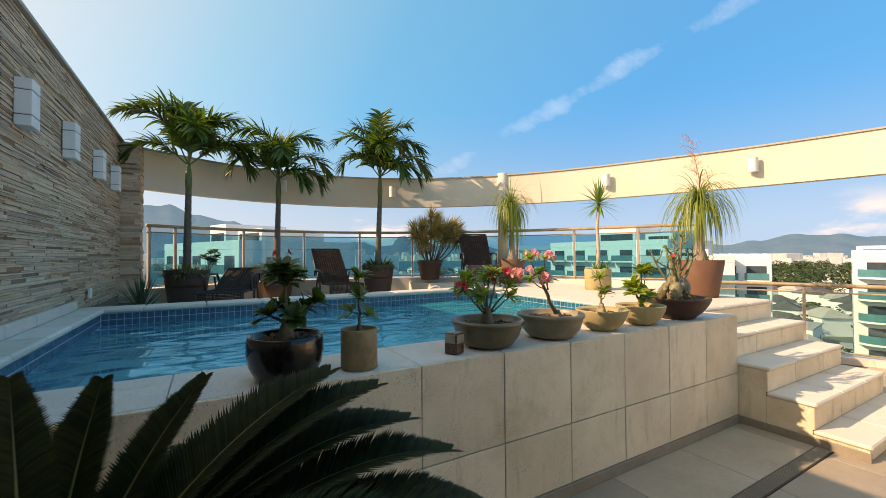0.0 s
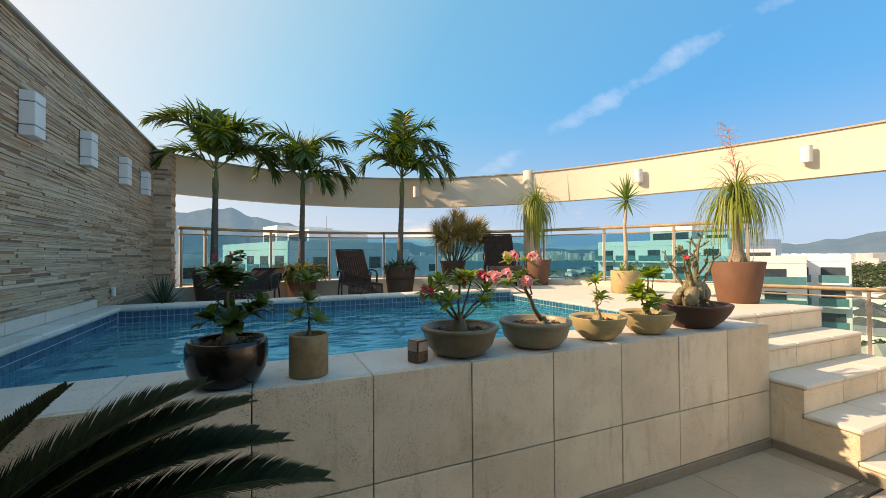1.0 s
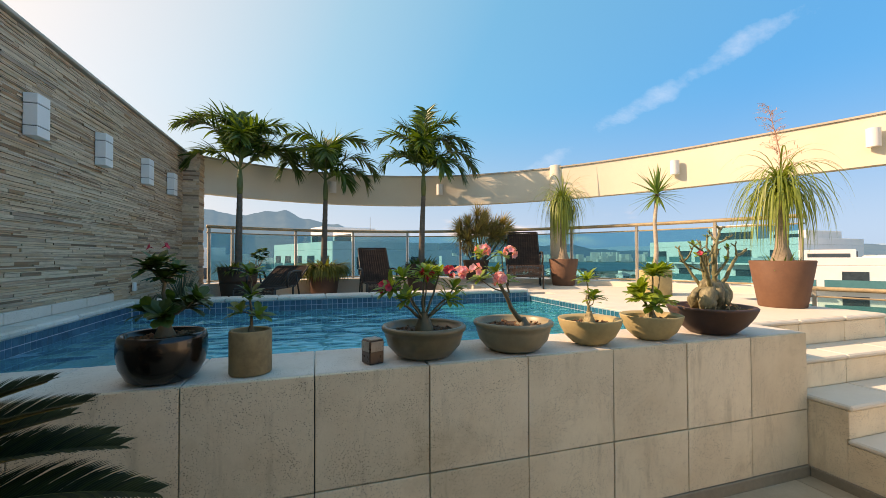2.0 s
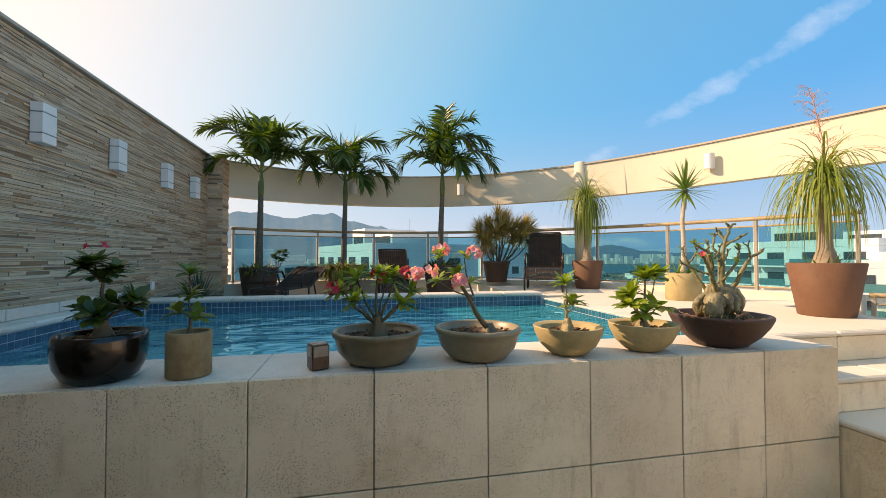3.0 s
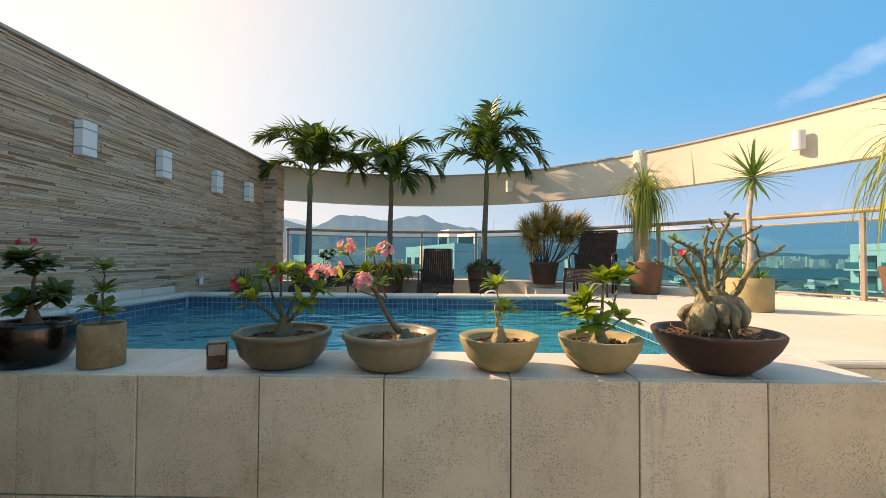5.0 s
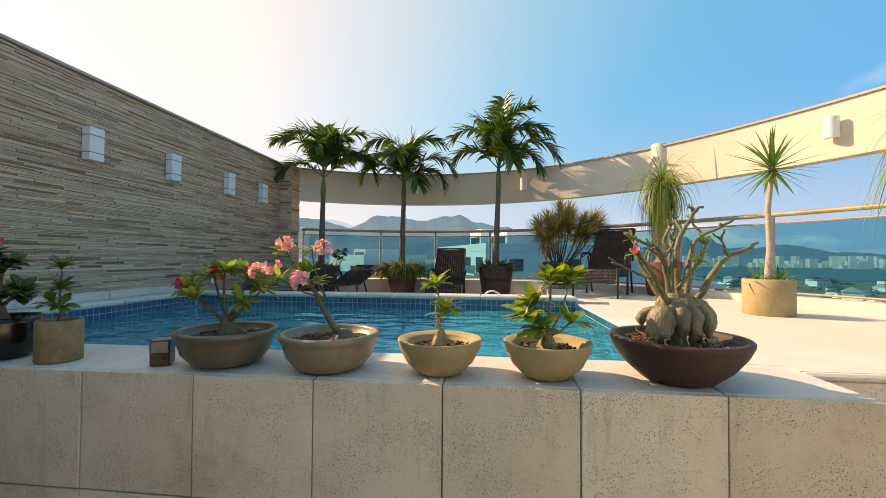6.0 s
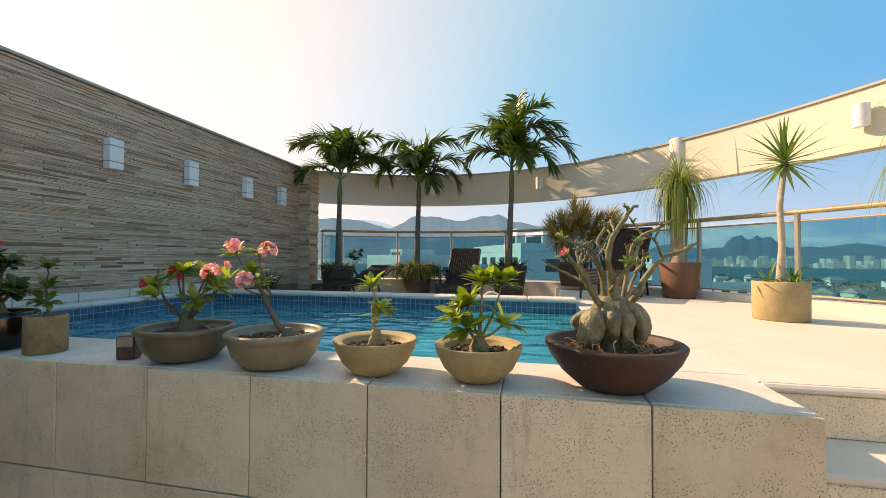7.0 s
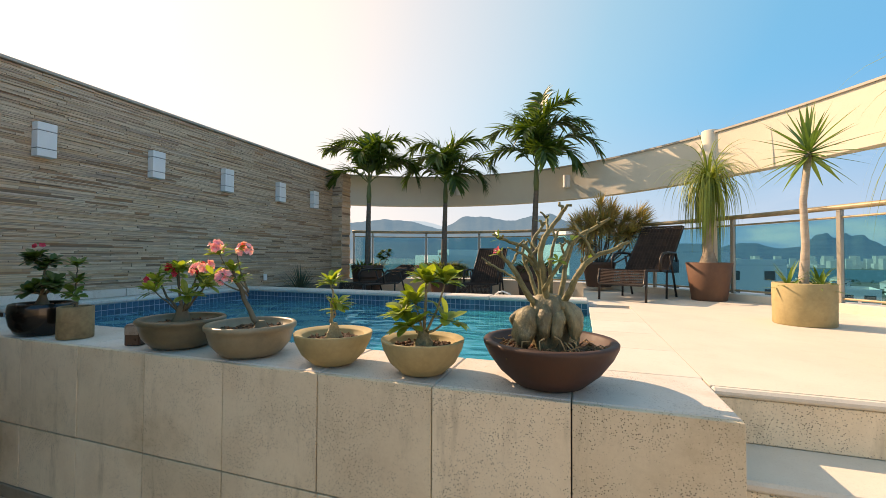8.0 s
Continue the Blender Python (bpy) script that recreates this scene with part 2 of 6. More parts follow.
SLAB = travertine("travertine_slab", (0.70, 0.57, 0.41), (0.90, 0.785, 0.60), 1.0, 0.95, 0.86)
COPING = travertine("travertine_coping", (0.62, 0.56, 0.50), (0.77, 0.72, 0.66), 0.6, 0.55, 0.92)
DECK = travertine("travertine_deck", (0.62, 0.56, 0.48), (0.72, 0.67, 0.58), 0.12, 0.2, 0.975)
FLOORTILE = surface("floor_stone", (0.36, 0.285, 0.20), (0.52, 0.43, 0.32), 30, 1.8, 0.6, 0.2, 0.003, vary="object")
GROUT = surface("mortar", (0.075, 0.06, 0.045), (0.16, 0.13, 0.10), 50, 3, 0.9)
WHITE_GROUT = surface("tile_grout", (0.24, 0.36, 0.44), (0.38, 0.49, 0.56), 60, 4, 0.7)
PLASTER = surface("cream_plaster", (0.66, 0.58, 0.45), (0.76, 0.69, 0.555), 70, 0.9, 0.85, 0.35, 0.003)
CAPPING = surface("metal_capping", (0.36, 0.31, 0.25), (0.52, 0.46, 0.38), 40, 2, 0.5, 0.1)
LEDGER_ONE = ledger("ledger_stone", "object")
LEDGER_MANY = ledger("ledger_stone_rest", "island")
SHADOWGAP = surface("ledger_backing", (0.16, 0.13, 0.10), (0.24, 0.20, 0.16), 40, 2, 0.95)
LAMPWHITE = surface("lamp_enamel", (0.74, 0.73, 0.70), (0.82, 0.81, 0.78), 80, 3, 0.5, 0.1, 0.001)
LAMPGAP = surface("lamp_groove", (0.12, 0.12, 0.12), (0.18, 0.18, 0.18), 80, 3, 0.6)
POOLTILE = surface("pool_tile", (0.005, 0.085, 0.15), (0.020, 0.19, 0.27), 40, 5, 0.18, 0.05, 0.001, vary="island")
POOLTILE_ONE = surface("pool_tile_single", (0.005, 0.085, 0.15), (0.020, 0.19, 0.27), 40, 5, 0.18, 0.05, 0.001, vary="object")
BASIN = surface("pool_basin", (0.07, 0.66, 0.74), (0.16, 0.80, 0.85), 18, 1.2, 0.5)
WATER = glassy("pool_water", (0.06, 0.78, 0.84), 0.006, 0.55, 1.25, (0.42, 0.92, 1), (0.0, 0.62, 0.76), 0.30)
PANE = glassy("teal_glass", (0.40, 0.71, 0.78), 0.01, 0, 1.40, (1, 1, 1), (0.04, 0.40, 0.46), 0.015)
CLEAR = glassy("clear_glass", (0.74, 0.90, 0.88), 0.02, 0, 1.5)
RAIL = surface("champagne_rail", (0.24, 0.18, 0.11), (0.52, 0.40, 0.24), 30, 4, 0.42, 0.1, 0.001, 0.1)
POST = surface("brushed_aluminium", (0.30, 0.27, 0.22), (0.44, 0.40, 0.33), 60, 3, 0.45, 0.1, 0.001, 0.3)
GRATE = surface("drain_steel", (0.035, 0.03, 0.026), (0.08, 0.07, 0.06), 60, 3, 0.5, 0.2, 0.001, 0.6)
BLACKGLAZE = surface("black_glaze", (0.007, 0.005, 0.004), (0.018, 0.010, 0.007), 25, 4, 0.17, 0.1, 0.001, coat=0.1)
OLIVEGLAZE = surface("olive_stoneware", (0.10, 0.08, 0.045), (0.19, 0.155, 0.09), 25, 5, 0.34, 0.2, 0.002, coat=0.15)
SANDPOT = surface("sand_cement", (0.31, 0.235, 0.11), (0.49, 0.385, 0.20), 35, 5, 0.75, 0.25, 0.002)
CONCRETE = surface("tan_concrete", (0.19, 0.125, 0.06), (0.36, 0.26, 0.135), 28, 7, 0.8, 0.3, 0.003)
TERRACOTTA = surface("terracotta", (0.115, 0.050, 0.028), (0.185, 0.088, 0.050), 30, 3.5, 0.75, 0.2, 0.002)
RUSTBOWL = surface("dark_rust_bowl", (0.038, 0.017, 0.011), (0.078, 0.033, 0.021), 30, 4, 0.58, 0.2, 0.002)
BROWNPOT = surface("brown_planter", (0.050, 0.024, 0.016), (0.10, 0.048, 0.030), 30, 3, 0.6, 0.2, 0.002)
SOIL = surface("soil", (0.035, 0.022, 0.015), (0.12, 0.07, 0.045), 90, 12, 0.95, 1.0, 0.02)
CHIPS = surface("bark_chips", (0.12, 0.05, 0.025), (0.30, 0.155, 0.075), 90, 12, 0.9, 0.6, 0.01, vary="island")
WICKER = surface("dark_wicker", (0.026, 0.014, 0.010), (0.085, 0.048, 0.034), 60, 8, 0.85, 0.5, 0.004, vary="island")
CHAIRFRAME = surface("chair_frame", (0.015, 0.010, 0.008), (0.035, 0.024, 0.018), 60, 5, 0.4)
TRUNK = surface("palm_trunk", (0.085, 0.065, 0.05), (0.19, 0.155, 0.12), 30, 6, 0.85, 0.8, 0.01, stretch=(1, 1, 4))
SHAFT = surface("palm_crownshaft", (0.07, 0.10, 0.03), (0.15, 0.19, 0.06), 30, 6, 0.5, 0.2, 0.002)
CANE = surface("pale_cane", (0.36, 0.28, 0.21), (0.56, 0.47, 0.38), 50, 8, 0.8, 0.6, 0.006, stretch=(1, 1, 3))
BULB = surface("bottle_trunk", (0.20, 0.15, 0.10), (0.40, 0.32, 0.24), 40, 6, 0.85, 0.8, 0.01)
BARK = surface("adenium_bark", (0.085, 0.068, 0.030), (0.44, 0.37, 0.20), 45, 13, 0.55, 0.9, 0.012, amount=0.5)
CAUDEX = surface("caudex_skin", (0.035, 0.029, 0.014), (0.36, 0.31, 0.175), 55, 11, 0.5, 0.9, 0.01, amount=0.4, stretch=(1, 1, 0.45))
OLIVEBARK = surface("old_branch", (0.055, 0.052, 0.020), (0.27, 0.245, 0.115), 45, 13, 0.6, 0.6, 0.006, amount=0.5)
ROOTLET = surface("dry_root", (0.28, 0.19, 0.09), (0.45, 0.33, 0.18), 60, 10, 0.8)
GREYBARK = surface("young_stem", (0.07, 0.062, 0.036), (0.18, 0.15, 0.09), 26, 6, 0.65, 0.35, 0.004)
ROOT = surface("dry_roots", (0.16, 0.09, 0.04), (0.34, 0.21, 0.10), 60, 9, 0.9)
PALMLEAF = leafy("palm_leaf", (0.018, 0.052, 0.008), (0.11, 0.18, 0.026), 0.34, 0.34)
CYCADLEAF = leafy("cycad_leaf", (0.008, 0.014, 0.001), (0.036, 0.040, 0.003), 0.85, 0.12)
CYCADRIB = surface("cycad_rib", (0.10, 0.085, 0.02), (0.19, 0.16, 0.045), 40, 6, 0.5)
ROSELEAF = leafy("adenium_leaf", (0.08, 0.15, 0.018), (0.30, 0.38, 0.07), 0.36, 0.42)
DARKLEAF = leafy("dark_leaf", (0.022, 0.058, 0.012), (0.07, 0.125, 0.028), 0.36, 0.28)
MIDLEAF = leafy("fresh_leaf", (0.045, 0.095, 0.015), (0.14, 0.22, 0.04), 0.36, 0.32)
DRACLEAF = leafy("dracaena_leaf", (0.17, 0.10, 0.04), (0.46, 0.34, 0.12), 0.5, 0.3)
DRYLEAF = leafy("dry_leaf", (0.25, 0.12, 0.06), (0.42, 0.24, 0.13), 0.8, 0.3)
PONYLEAF = leafy("ponytail_leaf", (0.09, 0.14, 0.025), (0.27, 0.33, 0.07), 0.45, 0.35)
YUCCALEAF = leafy("yucca_leaf", (0.06, 0.13, 0.03), (0.17, 0.28, 0.07), 0.42, 0.3)
GREYLEAF = leafy("grey_yucca_leaf", (0.035, 0.055, 0.035), (0.09, 0.12, 0.075), 0.5, 0.2)
FERNLEAF = leafy("fern_leaf", (0.07, 0.10, 0.02), (0.20, 0.20, 0.05), 0.5, 0.35)
PETAL = leafy("pink_petal", (0.74, 0.06, 0.20), (0.93, 0.56, 0.62), 0.5, 0.35)
REDPETAL = leafy("red_petal", (0.42, 0.015, 0.045), (0.62, 0.05, 0.10), 0.5, 0.3)
STALK = leafy("dry_pink_stalk", (0.42, 0.22, 0.17), (0.60, 0.36, 0.28), 0.8, 0.3)
BRANDBOX = surface("printed_tin", (0.05, 0.025, 0.015), (0.11, 0.055, 0.035), 30, 14, 0.3)
TINLID = surface("tin_panel", (0.22, 0.17, 0.13), (0.40, 0.33, 0.27), 40, 14, 0.3)


# ---------------------------------------------------------------- mesh tools
class Geo:
    """Collects points and faces of one mesh."""

    def __init__(self):
        self.v, self.f = [], []

    def add(self, vs, fs):
        o = len(self.v)
        self.v += [tuple(p) for p in vs]
        self.f += [tuple(o + i for i in q) for q in fs]
        return self

    def box(self, x0, x1, y0, y1, z0, z1, c=0.0, m=None):
        lo, hi = (x0, y0, z0), (x1, y1, z1)
        mid = [(a + b) / 2 for a, b in zip(lo, hi)]
        vs, at = [], {}
        for sx in (0, 1):
            for sy in (0, 1):
                for sz in (0, 1):
                    s = (sx, sy, sz)
                    for ax in range(3):
                        at[s, ax] = len(vs)
                        vs.append([(hi[k] - (c if k != ax else 0)) if s[k] else (lo[k] + (c if k != ax else 0)) for k in range(3)])
        fs = []
        for ax in range(3):
            a, b = [k for k in range(3) if k != ax]
            for e in (0, 1):
                q = []
                for i, j in ((0, 0), (1, 0), (1, 1), (0, 1)):
                    s = [0, 0, 0]
                    s[ax], s[a], s[b] = e, i, j
                    q.append(at[tuple(s), ax])
                fs.append(q)
            if c:
                for i in (0, 1):
                    for j in (0, 1):
                        s0, s1 = [0, 0, 0], [0, 0, 0]
                        s0[a] = s1[a] = i
                        s0[b] = s1[b] = j
                        s1[ax] = 1
                        s0, s1 = tuple(s0), tuple(s1)
                        fs.append([at[s0, a], at[s0, b], at[s1, b], at[s1, a]])
        if c:
            for s in {k[0] for k in at}:
                fs.append([at[s, 0], at[s, 1], at[s, 2]])
        good = []
        for q in fs:
            p = [Vector(vs[i]) for i in q]
            nrm = (p[1] - p[0]).cross(p[2] - p[0])
            good.append(q if nrm.dot(sum(p, Vector()) / len(p) - Vector(mid)) > 0 else q[::-1])
        if m is not None:
            vs = [m @ Vector(p) for p in vs]
        return self.add(vs, good)

    def lathe(self, prof, seg=32, at=(0, 0, 0), closed=True, wob=None, squash=(1, 1)):
        n = len(prof)
        vs = []
        for i in range(seg):
            a = 2 * math.pi * i / seg
            for k, (r, z) in enumerate(prof):
                w = wob(a, k / (n - 1)) if wob else 1
                vs.append((at[0] + r * w * math.cos(a) * squash[0], at[1] + r * w * math.sin(a) * squash[1], at[2] + z))
        fs = [(i * n + k, ((i + 1) % seg) * n + k, ((i + 1) % seg) * n + k + 1, i * n + k + 1) for i in range(seg) for k in range(n - 1)]
        return self.add(vs, fs)

    def tube(self, pts, radii, seg=8, cap=True):
        pts = [Vector(p) for p in pts]
        if isinstance(radii, (int, float)):
            radii = [radii] * len(pts)
        vs, side = [], None
        for i, p in enumerate(pts):
            t = (pts[min(i + 1, len(pts) - 1)] - pts[max(i - 1, 0)]).normalized()
            if side is None:
                side = t.orthogonal().normalized()
            side = (side - t * side.dot(t)).normalized()
            up = t.cross(side)
            for k in range(seg):
                a = 2 * math.pi * k / seg
                vs.append(p + (side * math.cos(a) + up * math.sin(a)) * radii[i])
        fs = [(i * seg + k, i * seg + (k + 1) % seg, (i + 1) * seg + (k + 1) % seg, (i + 1) * seg + k) for i in range(len(pts) - 1) for k in range(seg)]
        if cap:
            fs += [tuple(range(seg))[::-1], tuple((len(pts) - 1) * seg + k for k in range(seg))]
        return self.add(vs, fs)

    def blade(self, base, way, up, length, width, droop=0.0, n=4, shape=(0.6, 1.0, 0.75, 0.35, 0.0), fold=0.0, curl=0.0):
        """A leaf: a strip of the given length from base, which sinks by droop (radians) towards the tip."""
        p, d, up = Vector(base), Vector(way).normalized(), Vector(up)
        vs, fs = [], []
        side = d.cross(up)
        side = side.normalized() if side.length > 1e-4 else d.orthogonal().normalized()
        for i in range(n + 1):
            s = i / n
            x = s * (len(shape) - 1)
            k = min(int(x), len(shape) - 2)
            w = width * 0.5 * (shape[k] + (shape[k + 1] - shape[k]) * (x - k))
            nrm = side.cross(d)
            if fold:
                vs += [p - side * w + nrm * w * fold, p.copy(), p + side * w + nrm * w * fold]
            else:
                vs += [p - side * w, p + side * w]
            d = d + Vector((0, 0, -1)) * (droop / n)
            d.normalize()
            p = p + d * (length / n)
        if fold:
            for i in range(n):
                fs += [(3 * i, 3 * i + 1, 3 * i + 4, 3 * i + 3), (3 * i + 1, 3 * i + 2, 3 * i + 5, 3 * i + 4)]
        else:
            fs = [(2 * i, 2 * i + 1, 2 * i + 3, 2 * i + 2) for i in range(n)]
        return self.add(vs, fs)

    def sheet(self, f, nu, nv):
        vs = [f(i / nu, j / nv) for i in range(nu + 1) for j in range(nv + 1)]
        fs = [(i * (nv + 1) + j, (i + 1) * (nv + 1) + j, (i + 1) * (nv + 1) + j + 1, i * (nv + 1) + j + 1) for i in range(nu) for j in range(nv)]
        return self.add(vs, fs)

    def mesh(self, name, mat, smooth=False):
        me = bpy.data.meshes.new(name)
        me.from_pydata(self.v, [], self.f)
        me.materials.append(mat)
        if smooth:
            me.shade_smooth()
        me.update()
        return me


def part(name, g, mat, parent=None, label="", smooth=False):
    ob = new(name, g.mesh(name, mat, smooth))
    if parent is not None:
        ob.parent = parent
    if label:
        ob["label"] = label
    return ob


def thing(name, label, category, at=(0, 0, 0), turn=0, group=""):
    ob = new(name)
    ob.empty_display_size = 0.1
    ob.matrix_basis = pose(*at, 0, 0, turn)
    return tagged(ob, label, category, group)


def setting(name, g, mat, label, category, smooth=False):
    return tagged(part(name, g, mat, None, "", smooth), label, category, "", "structure")


def piece(name, mesh, parent, at, turn=0, size=(1, 1, 1)):
    ob = new(name, mesh)
    ob.parent = parent
    ob.matrix_basis = pose(*at, 0, 0, turn) @ Matrix.Diagonal((*size, 1))
    return ob


rng = random.Random(7)


# ---------------------------------------------------------------- the curve of the terrace's edge
CURVE = [(-1.3, 5.0), (-0.24, 6.07), (1.07, 6.92), (2.56, 7.37), (4.11, 7.31), (5.52, 6.79), (6.68, 5.90), (7.60, 4.86), (8.34, 3.72), (8.95, 2.48), (9.56, 1.05), (10.05, -0.65), (10.35, -2.6), (10.3, -4.6)]


def catmull(pts, n):
    res = []
    for i in range(1, len(pts) - 2):
        a, b, c, d = [Vector(p) for p in pts[i - 1:i + 3]]
        for k in range(n):
            t = k / n
            res.append(0.5 * (2 * b + (c - a) * t + (2 * a - 5 * b + 4 * c - d) * t * t + (3 * b - a - 3 * c + d) * t ** 3))
    return res + [Vector(pts[-2])]


LINE = catmull(CURVE, 24)
RUN = [0.0]
for p, q in zip(LINE, LINE[1:]):
    RUN.append(RUN[-1] + (q - p).length)


def along(s, off=0.0):
    """Point of the curve at s metres, moved off metres inwards, and its heading."""
    s = min(max(s, 0), RUN[-1] - 1e-4)
    k = max(i for i in range(len(RUN) - 1) if RUN[i] <= s)
    a, b = LINE[k], LINE[k + 1]
    d = (b - a).normalized()
    p = a + d * (s - RUN[k])
    return Vector((p.x + d.y * off, p.y - d.x * off)), d


def nearest(x, y):
    return min(range(len(LINE)), key=lambda i: (LINE[i] - Vector((x, y))).length)


S_LEFT = RUN[nearest(0.3, 6.4)]
S_POST = RUN[nearest(8.04, 4.06)]
S_DECK = RUN[nearest(9.2, 1.95)]


def ribbon(s0, s1, in0, in1, z0, z1, n=80):
    """A band that follows the curve, with a rectangular section."""
    g = Geo()
    vs, fs = [], []
    for i in range(n + 1):
        s = s0 + (s1 - s0) * i / n
        (p, _), (q, _) = along(s, in0), along(s, in1)
        vs += [(p.x, p.y, z0), (q.x, q.y, z0), (q.x, q.y, z1), (p.x, p.y, z1)]
    for i in range(n):
        for k in range(4):
            fs.append((4 * i + k, 4 * i + (k + 1) % 4, 4 * i + 4 + (k + 1) % 4, 4 * i + 4 + k))
    fs += [(3, 2, 1, 0), (4 * n, 4 * n + 1, 4 * n + 2, 4 * n + 3)]
    return g.add(vs, fs)


# ---------------------------------------------------------------- structure
FLOOR, TOP, LIP, WATERLINE = -0.08, 1.0, 1.085, 0.90
CORNER = 5.87            # where the pool's front wall meets the stair
POOL_X0, POOL_X1, POOL_Y0, POOL_Y1 = 0.24, 5.41, 0.56, 3.45
STAIR_X1 = 7.78

# lower terrace
floor = setting("floor", Geo().box(-6, 10.5, -8, 0.0, FLOOR - 0.30, FLOOR - 0.012), GROUT, "lower terrace slab under beige stone tiles", "floor")
tagged(part("floor_side", Geo().box(CORNER + 0.01, 10.2, 0.0, 2.2, FLOOR - 0.30, FLOOR - 0.012), GROUT), "terrace slab beside the stone stair", "floor", "", "structure")

# front wall of the pool: core, then slabs hung on it (pieces at the end)
front = setting("wall_front", Geo().box(-0.3, CORNER - 0.03, 0.032, POOL_Y0 - 0.03, FLOOR - 0.01, TOP - 0.045), GROUT, "raised pool wall clad in pitted cream travertine slabs", "wall")
setting("baseboard", Geo().box(-0.3, CORNER, -0.012, 0.03, FLOOR - 0.01, FLOOR + 0.075, 0.004), surface("plinth_stone", (0.19, 0.16, 0.12), (0.30, 0.26, 0.20), 40, 3, 0.8), "grey-brown stone plinth along the pool wall", "baseboard")

# pool basin
g = Geo()
g.box(POOL_X0 - 0.05, POOL_X1 + 0.05, POOL_Y0 - 0.05, POOL_Y1 + 0.05, 0.46, 0.52)
setting("pool_floor", g, BASIN, "light blue tiled pool floor under water", "pool")
for nm, b in (("pool_wall_front", (POOL_X0, POOL_X1, POOL_Y0 - 0.03, POOL_Y0, -0.30, TOP - 0.045)),
              ("pool_wall_back", (POOL_X0, POOL_X1, POOL_Y1, POOL_Y1 + 0.05, -0.30, LIP - 0.05)),
              ("pool_wall_left", (POOL_X0 - 0.05, POOL_X0, POOL_Y0, POOL_Y1, -0.30, LIP - 0.05)),
              ("pool_wall_right", (POOL_X1, POOL_X1 + 0.05, POOL_Y0, POOL_Y1, -0.30, TOP - 0.012))):
    setting(nm, Geo().box(*b), WHITE_GROUT if nm in ("pool_wall_back", "pool_wall_left", "pool_wall_right") else BASIN, "blue tiled pool side", "pool wall")


def ripple(u, v):
    x, y = POOL_X0 + (POOL_X1 - POOL_X0) * u, POOL_Y0 + (POOL_Y1 - POOL_Y0) * v
    return (x, y, WATERLINE + 0.006 * noise.noise(Vector((x * 1.6, y * 2.6, 0.3))) + 0.003 * noise.noise(Vector((x * 4.5, y * 6.0, 5))))


setting("pool_water", Geo().sheet(ripple, 110, 70), WATER, "clear blue rippled pool water", "water", True)

# deck around the pool, one slab cut round the basin
deck_edge = 0.43


g = Geo()
g.box(POOL_X1 + 0.052, CORNER, POOL_Y0 - 0.03, POOL_Y1 + 0.3, TOP - 0.16, TOP - 0.045)
setting("deck_core", g, GROUT, "deck slab beside the pool", "deck")
g = Geo()
n = 60
LOW = 0.67             # sunken strip behind the pool
s_a, s_b = RUN[nearest(5.35, 6.87)], S_DECK
top_pts = [along(s_a + (s_b - s_a) * i / n, 0.0)[0] for i in range(n + 1)]
ring = [(p.x, p.y) for p in top_pts] + [(STAIR_X1, 1.9), (STAIR_X1, deck_edge + 0.03), (CORNER + 0.005, deck_edge + 0.03), (CORNER + 0.005, POOL_Y1 + 0.28), (5.35, POOL_Y1 + 0.28)]
bm = bmesh.new()
bot = [bm.verts.new((x, y, TOP - 0.30)) for x, y in ring]
bm.faces.new(bot)
ex = bmesh.ops.extrude_face_region(bm, geom=bm.faces[:])
bmesh.ops.translate(bm, verts=[e for e in ex["geom"] if isinstance(e, bmesh.types.BMVert)], vec=(0, 0, 0.2985))
bmesh.ops.recalc_face_normals(bm, faces=bm.faces)
bmesh.ops.triangulate(bm, faces=[f for f in bm.faces if len(f.verts) > 4])
me = bpy.data.meshes.new("deck")
bm.to_mesh(me)
bm.free()
me.materials.append(DECK)
tagged(new("deck", me), "sunlit cream travertine pool deck", "deck", "", "structure")

g = Geo().box(-0.3, 5.34, POOL_Y1 + 0.26, 7.3, LOW - 0.3, LOW)
setting("floor_sunken", g, DECK, "shaded stone floor of the sunken strip behind the pool", "floor")
setting("upstand", ribbon(S_LEFT - 0.3, RUN[nearest(5.4, 6.85)], 0.0, 0.165, LOW, TOP + 0.085), PLASTER, "low cream wall below the glass balustrade", "wall")
for k, (w0, z1) in enumerate(((0.30, LOW + 0.165),)):
    setting("side_step", Geo().box(5.34 - w0, 5.338, 4.3, 6.2, LOW + 0.002, z1, 0.01), DECK, "stone step up to the deck", "step")

# parapet kerb that carries the balustrade, and the building's edge below
setting("kerb_upper", ribbon(S_LEFT - 0.2, S_DECK, -0.18, 0.17, TOP - 0.29, TOP + 0.09), DECK, "low cream stone kerb below the glass balustrade", "kerb")
setting("kerb_lower", ribbon(S_DECK - 0.05, RUN[-1], -0.18, 0.12, FLOOR - 0.29, FLOOR + 0.09), DECK, "low stone kerb of the lower terrace", "kerb")
setting("facade_below", ribbon(S_LEFT - 0.4, RUN[-1], -0.16, 0.10, -8, FLOOR - 0.295), PLASTER, "cream plastered facade below the terrace", "facade")
setting("riser_wall", Geo().box(STAIR_X1 - 0.1, STAIR_X1, deck_edge + 0.06, 1.9, FLOOR, TOP - 0.302), SLAB, "travertine side of the raised deck", "wall")

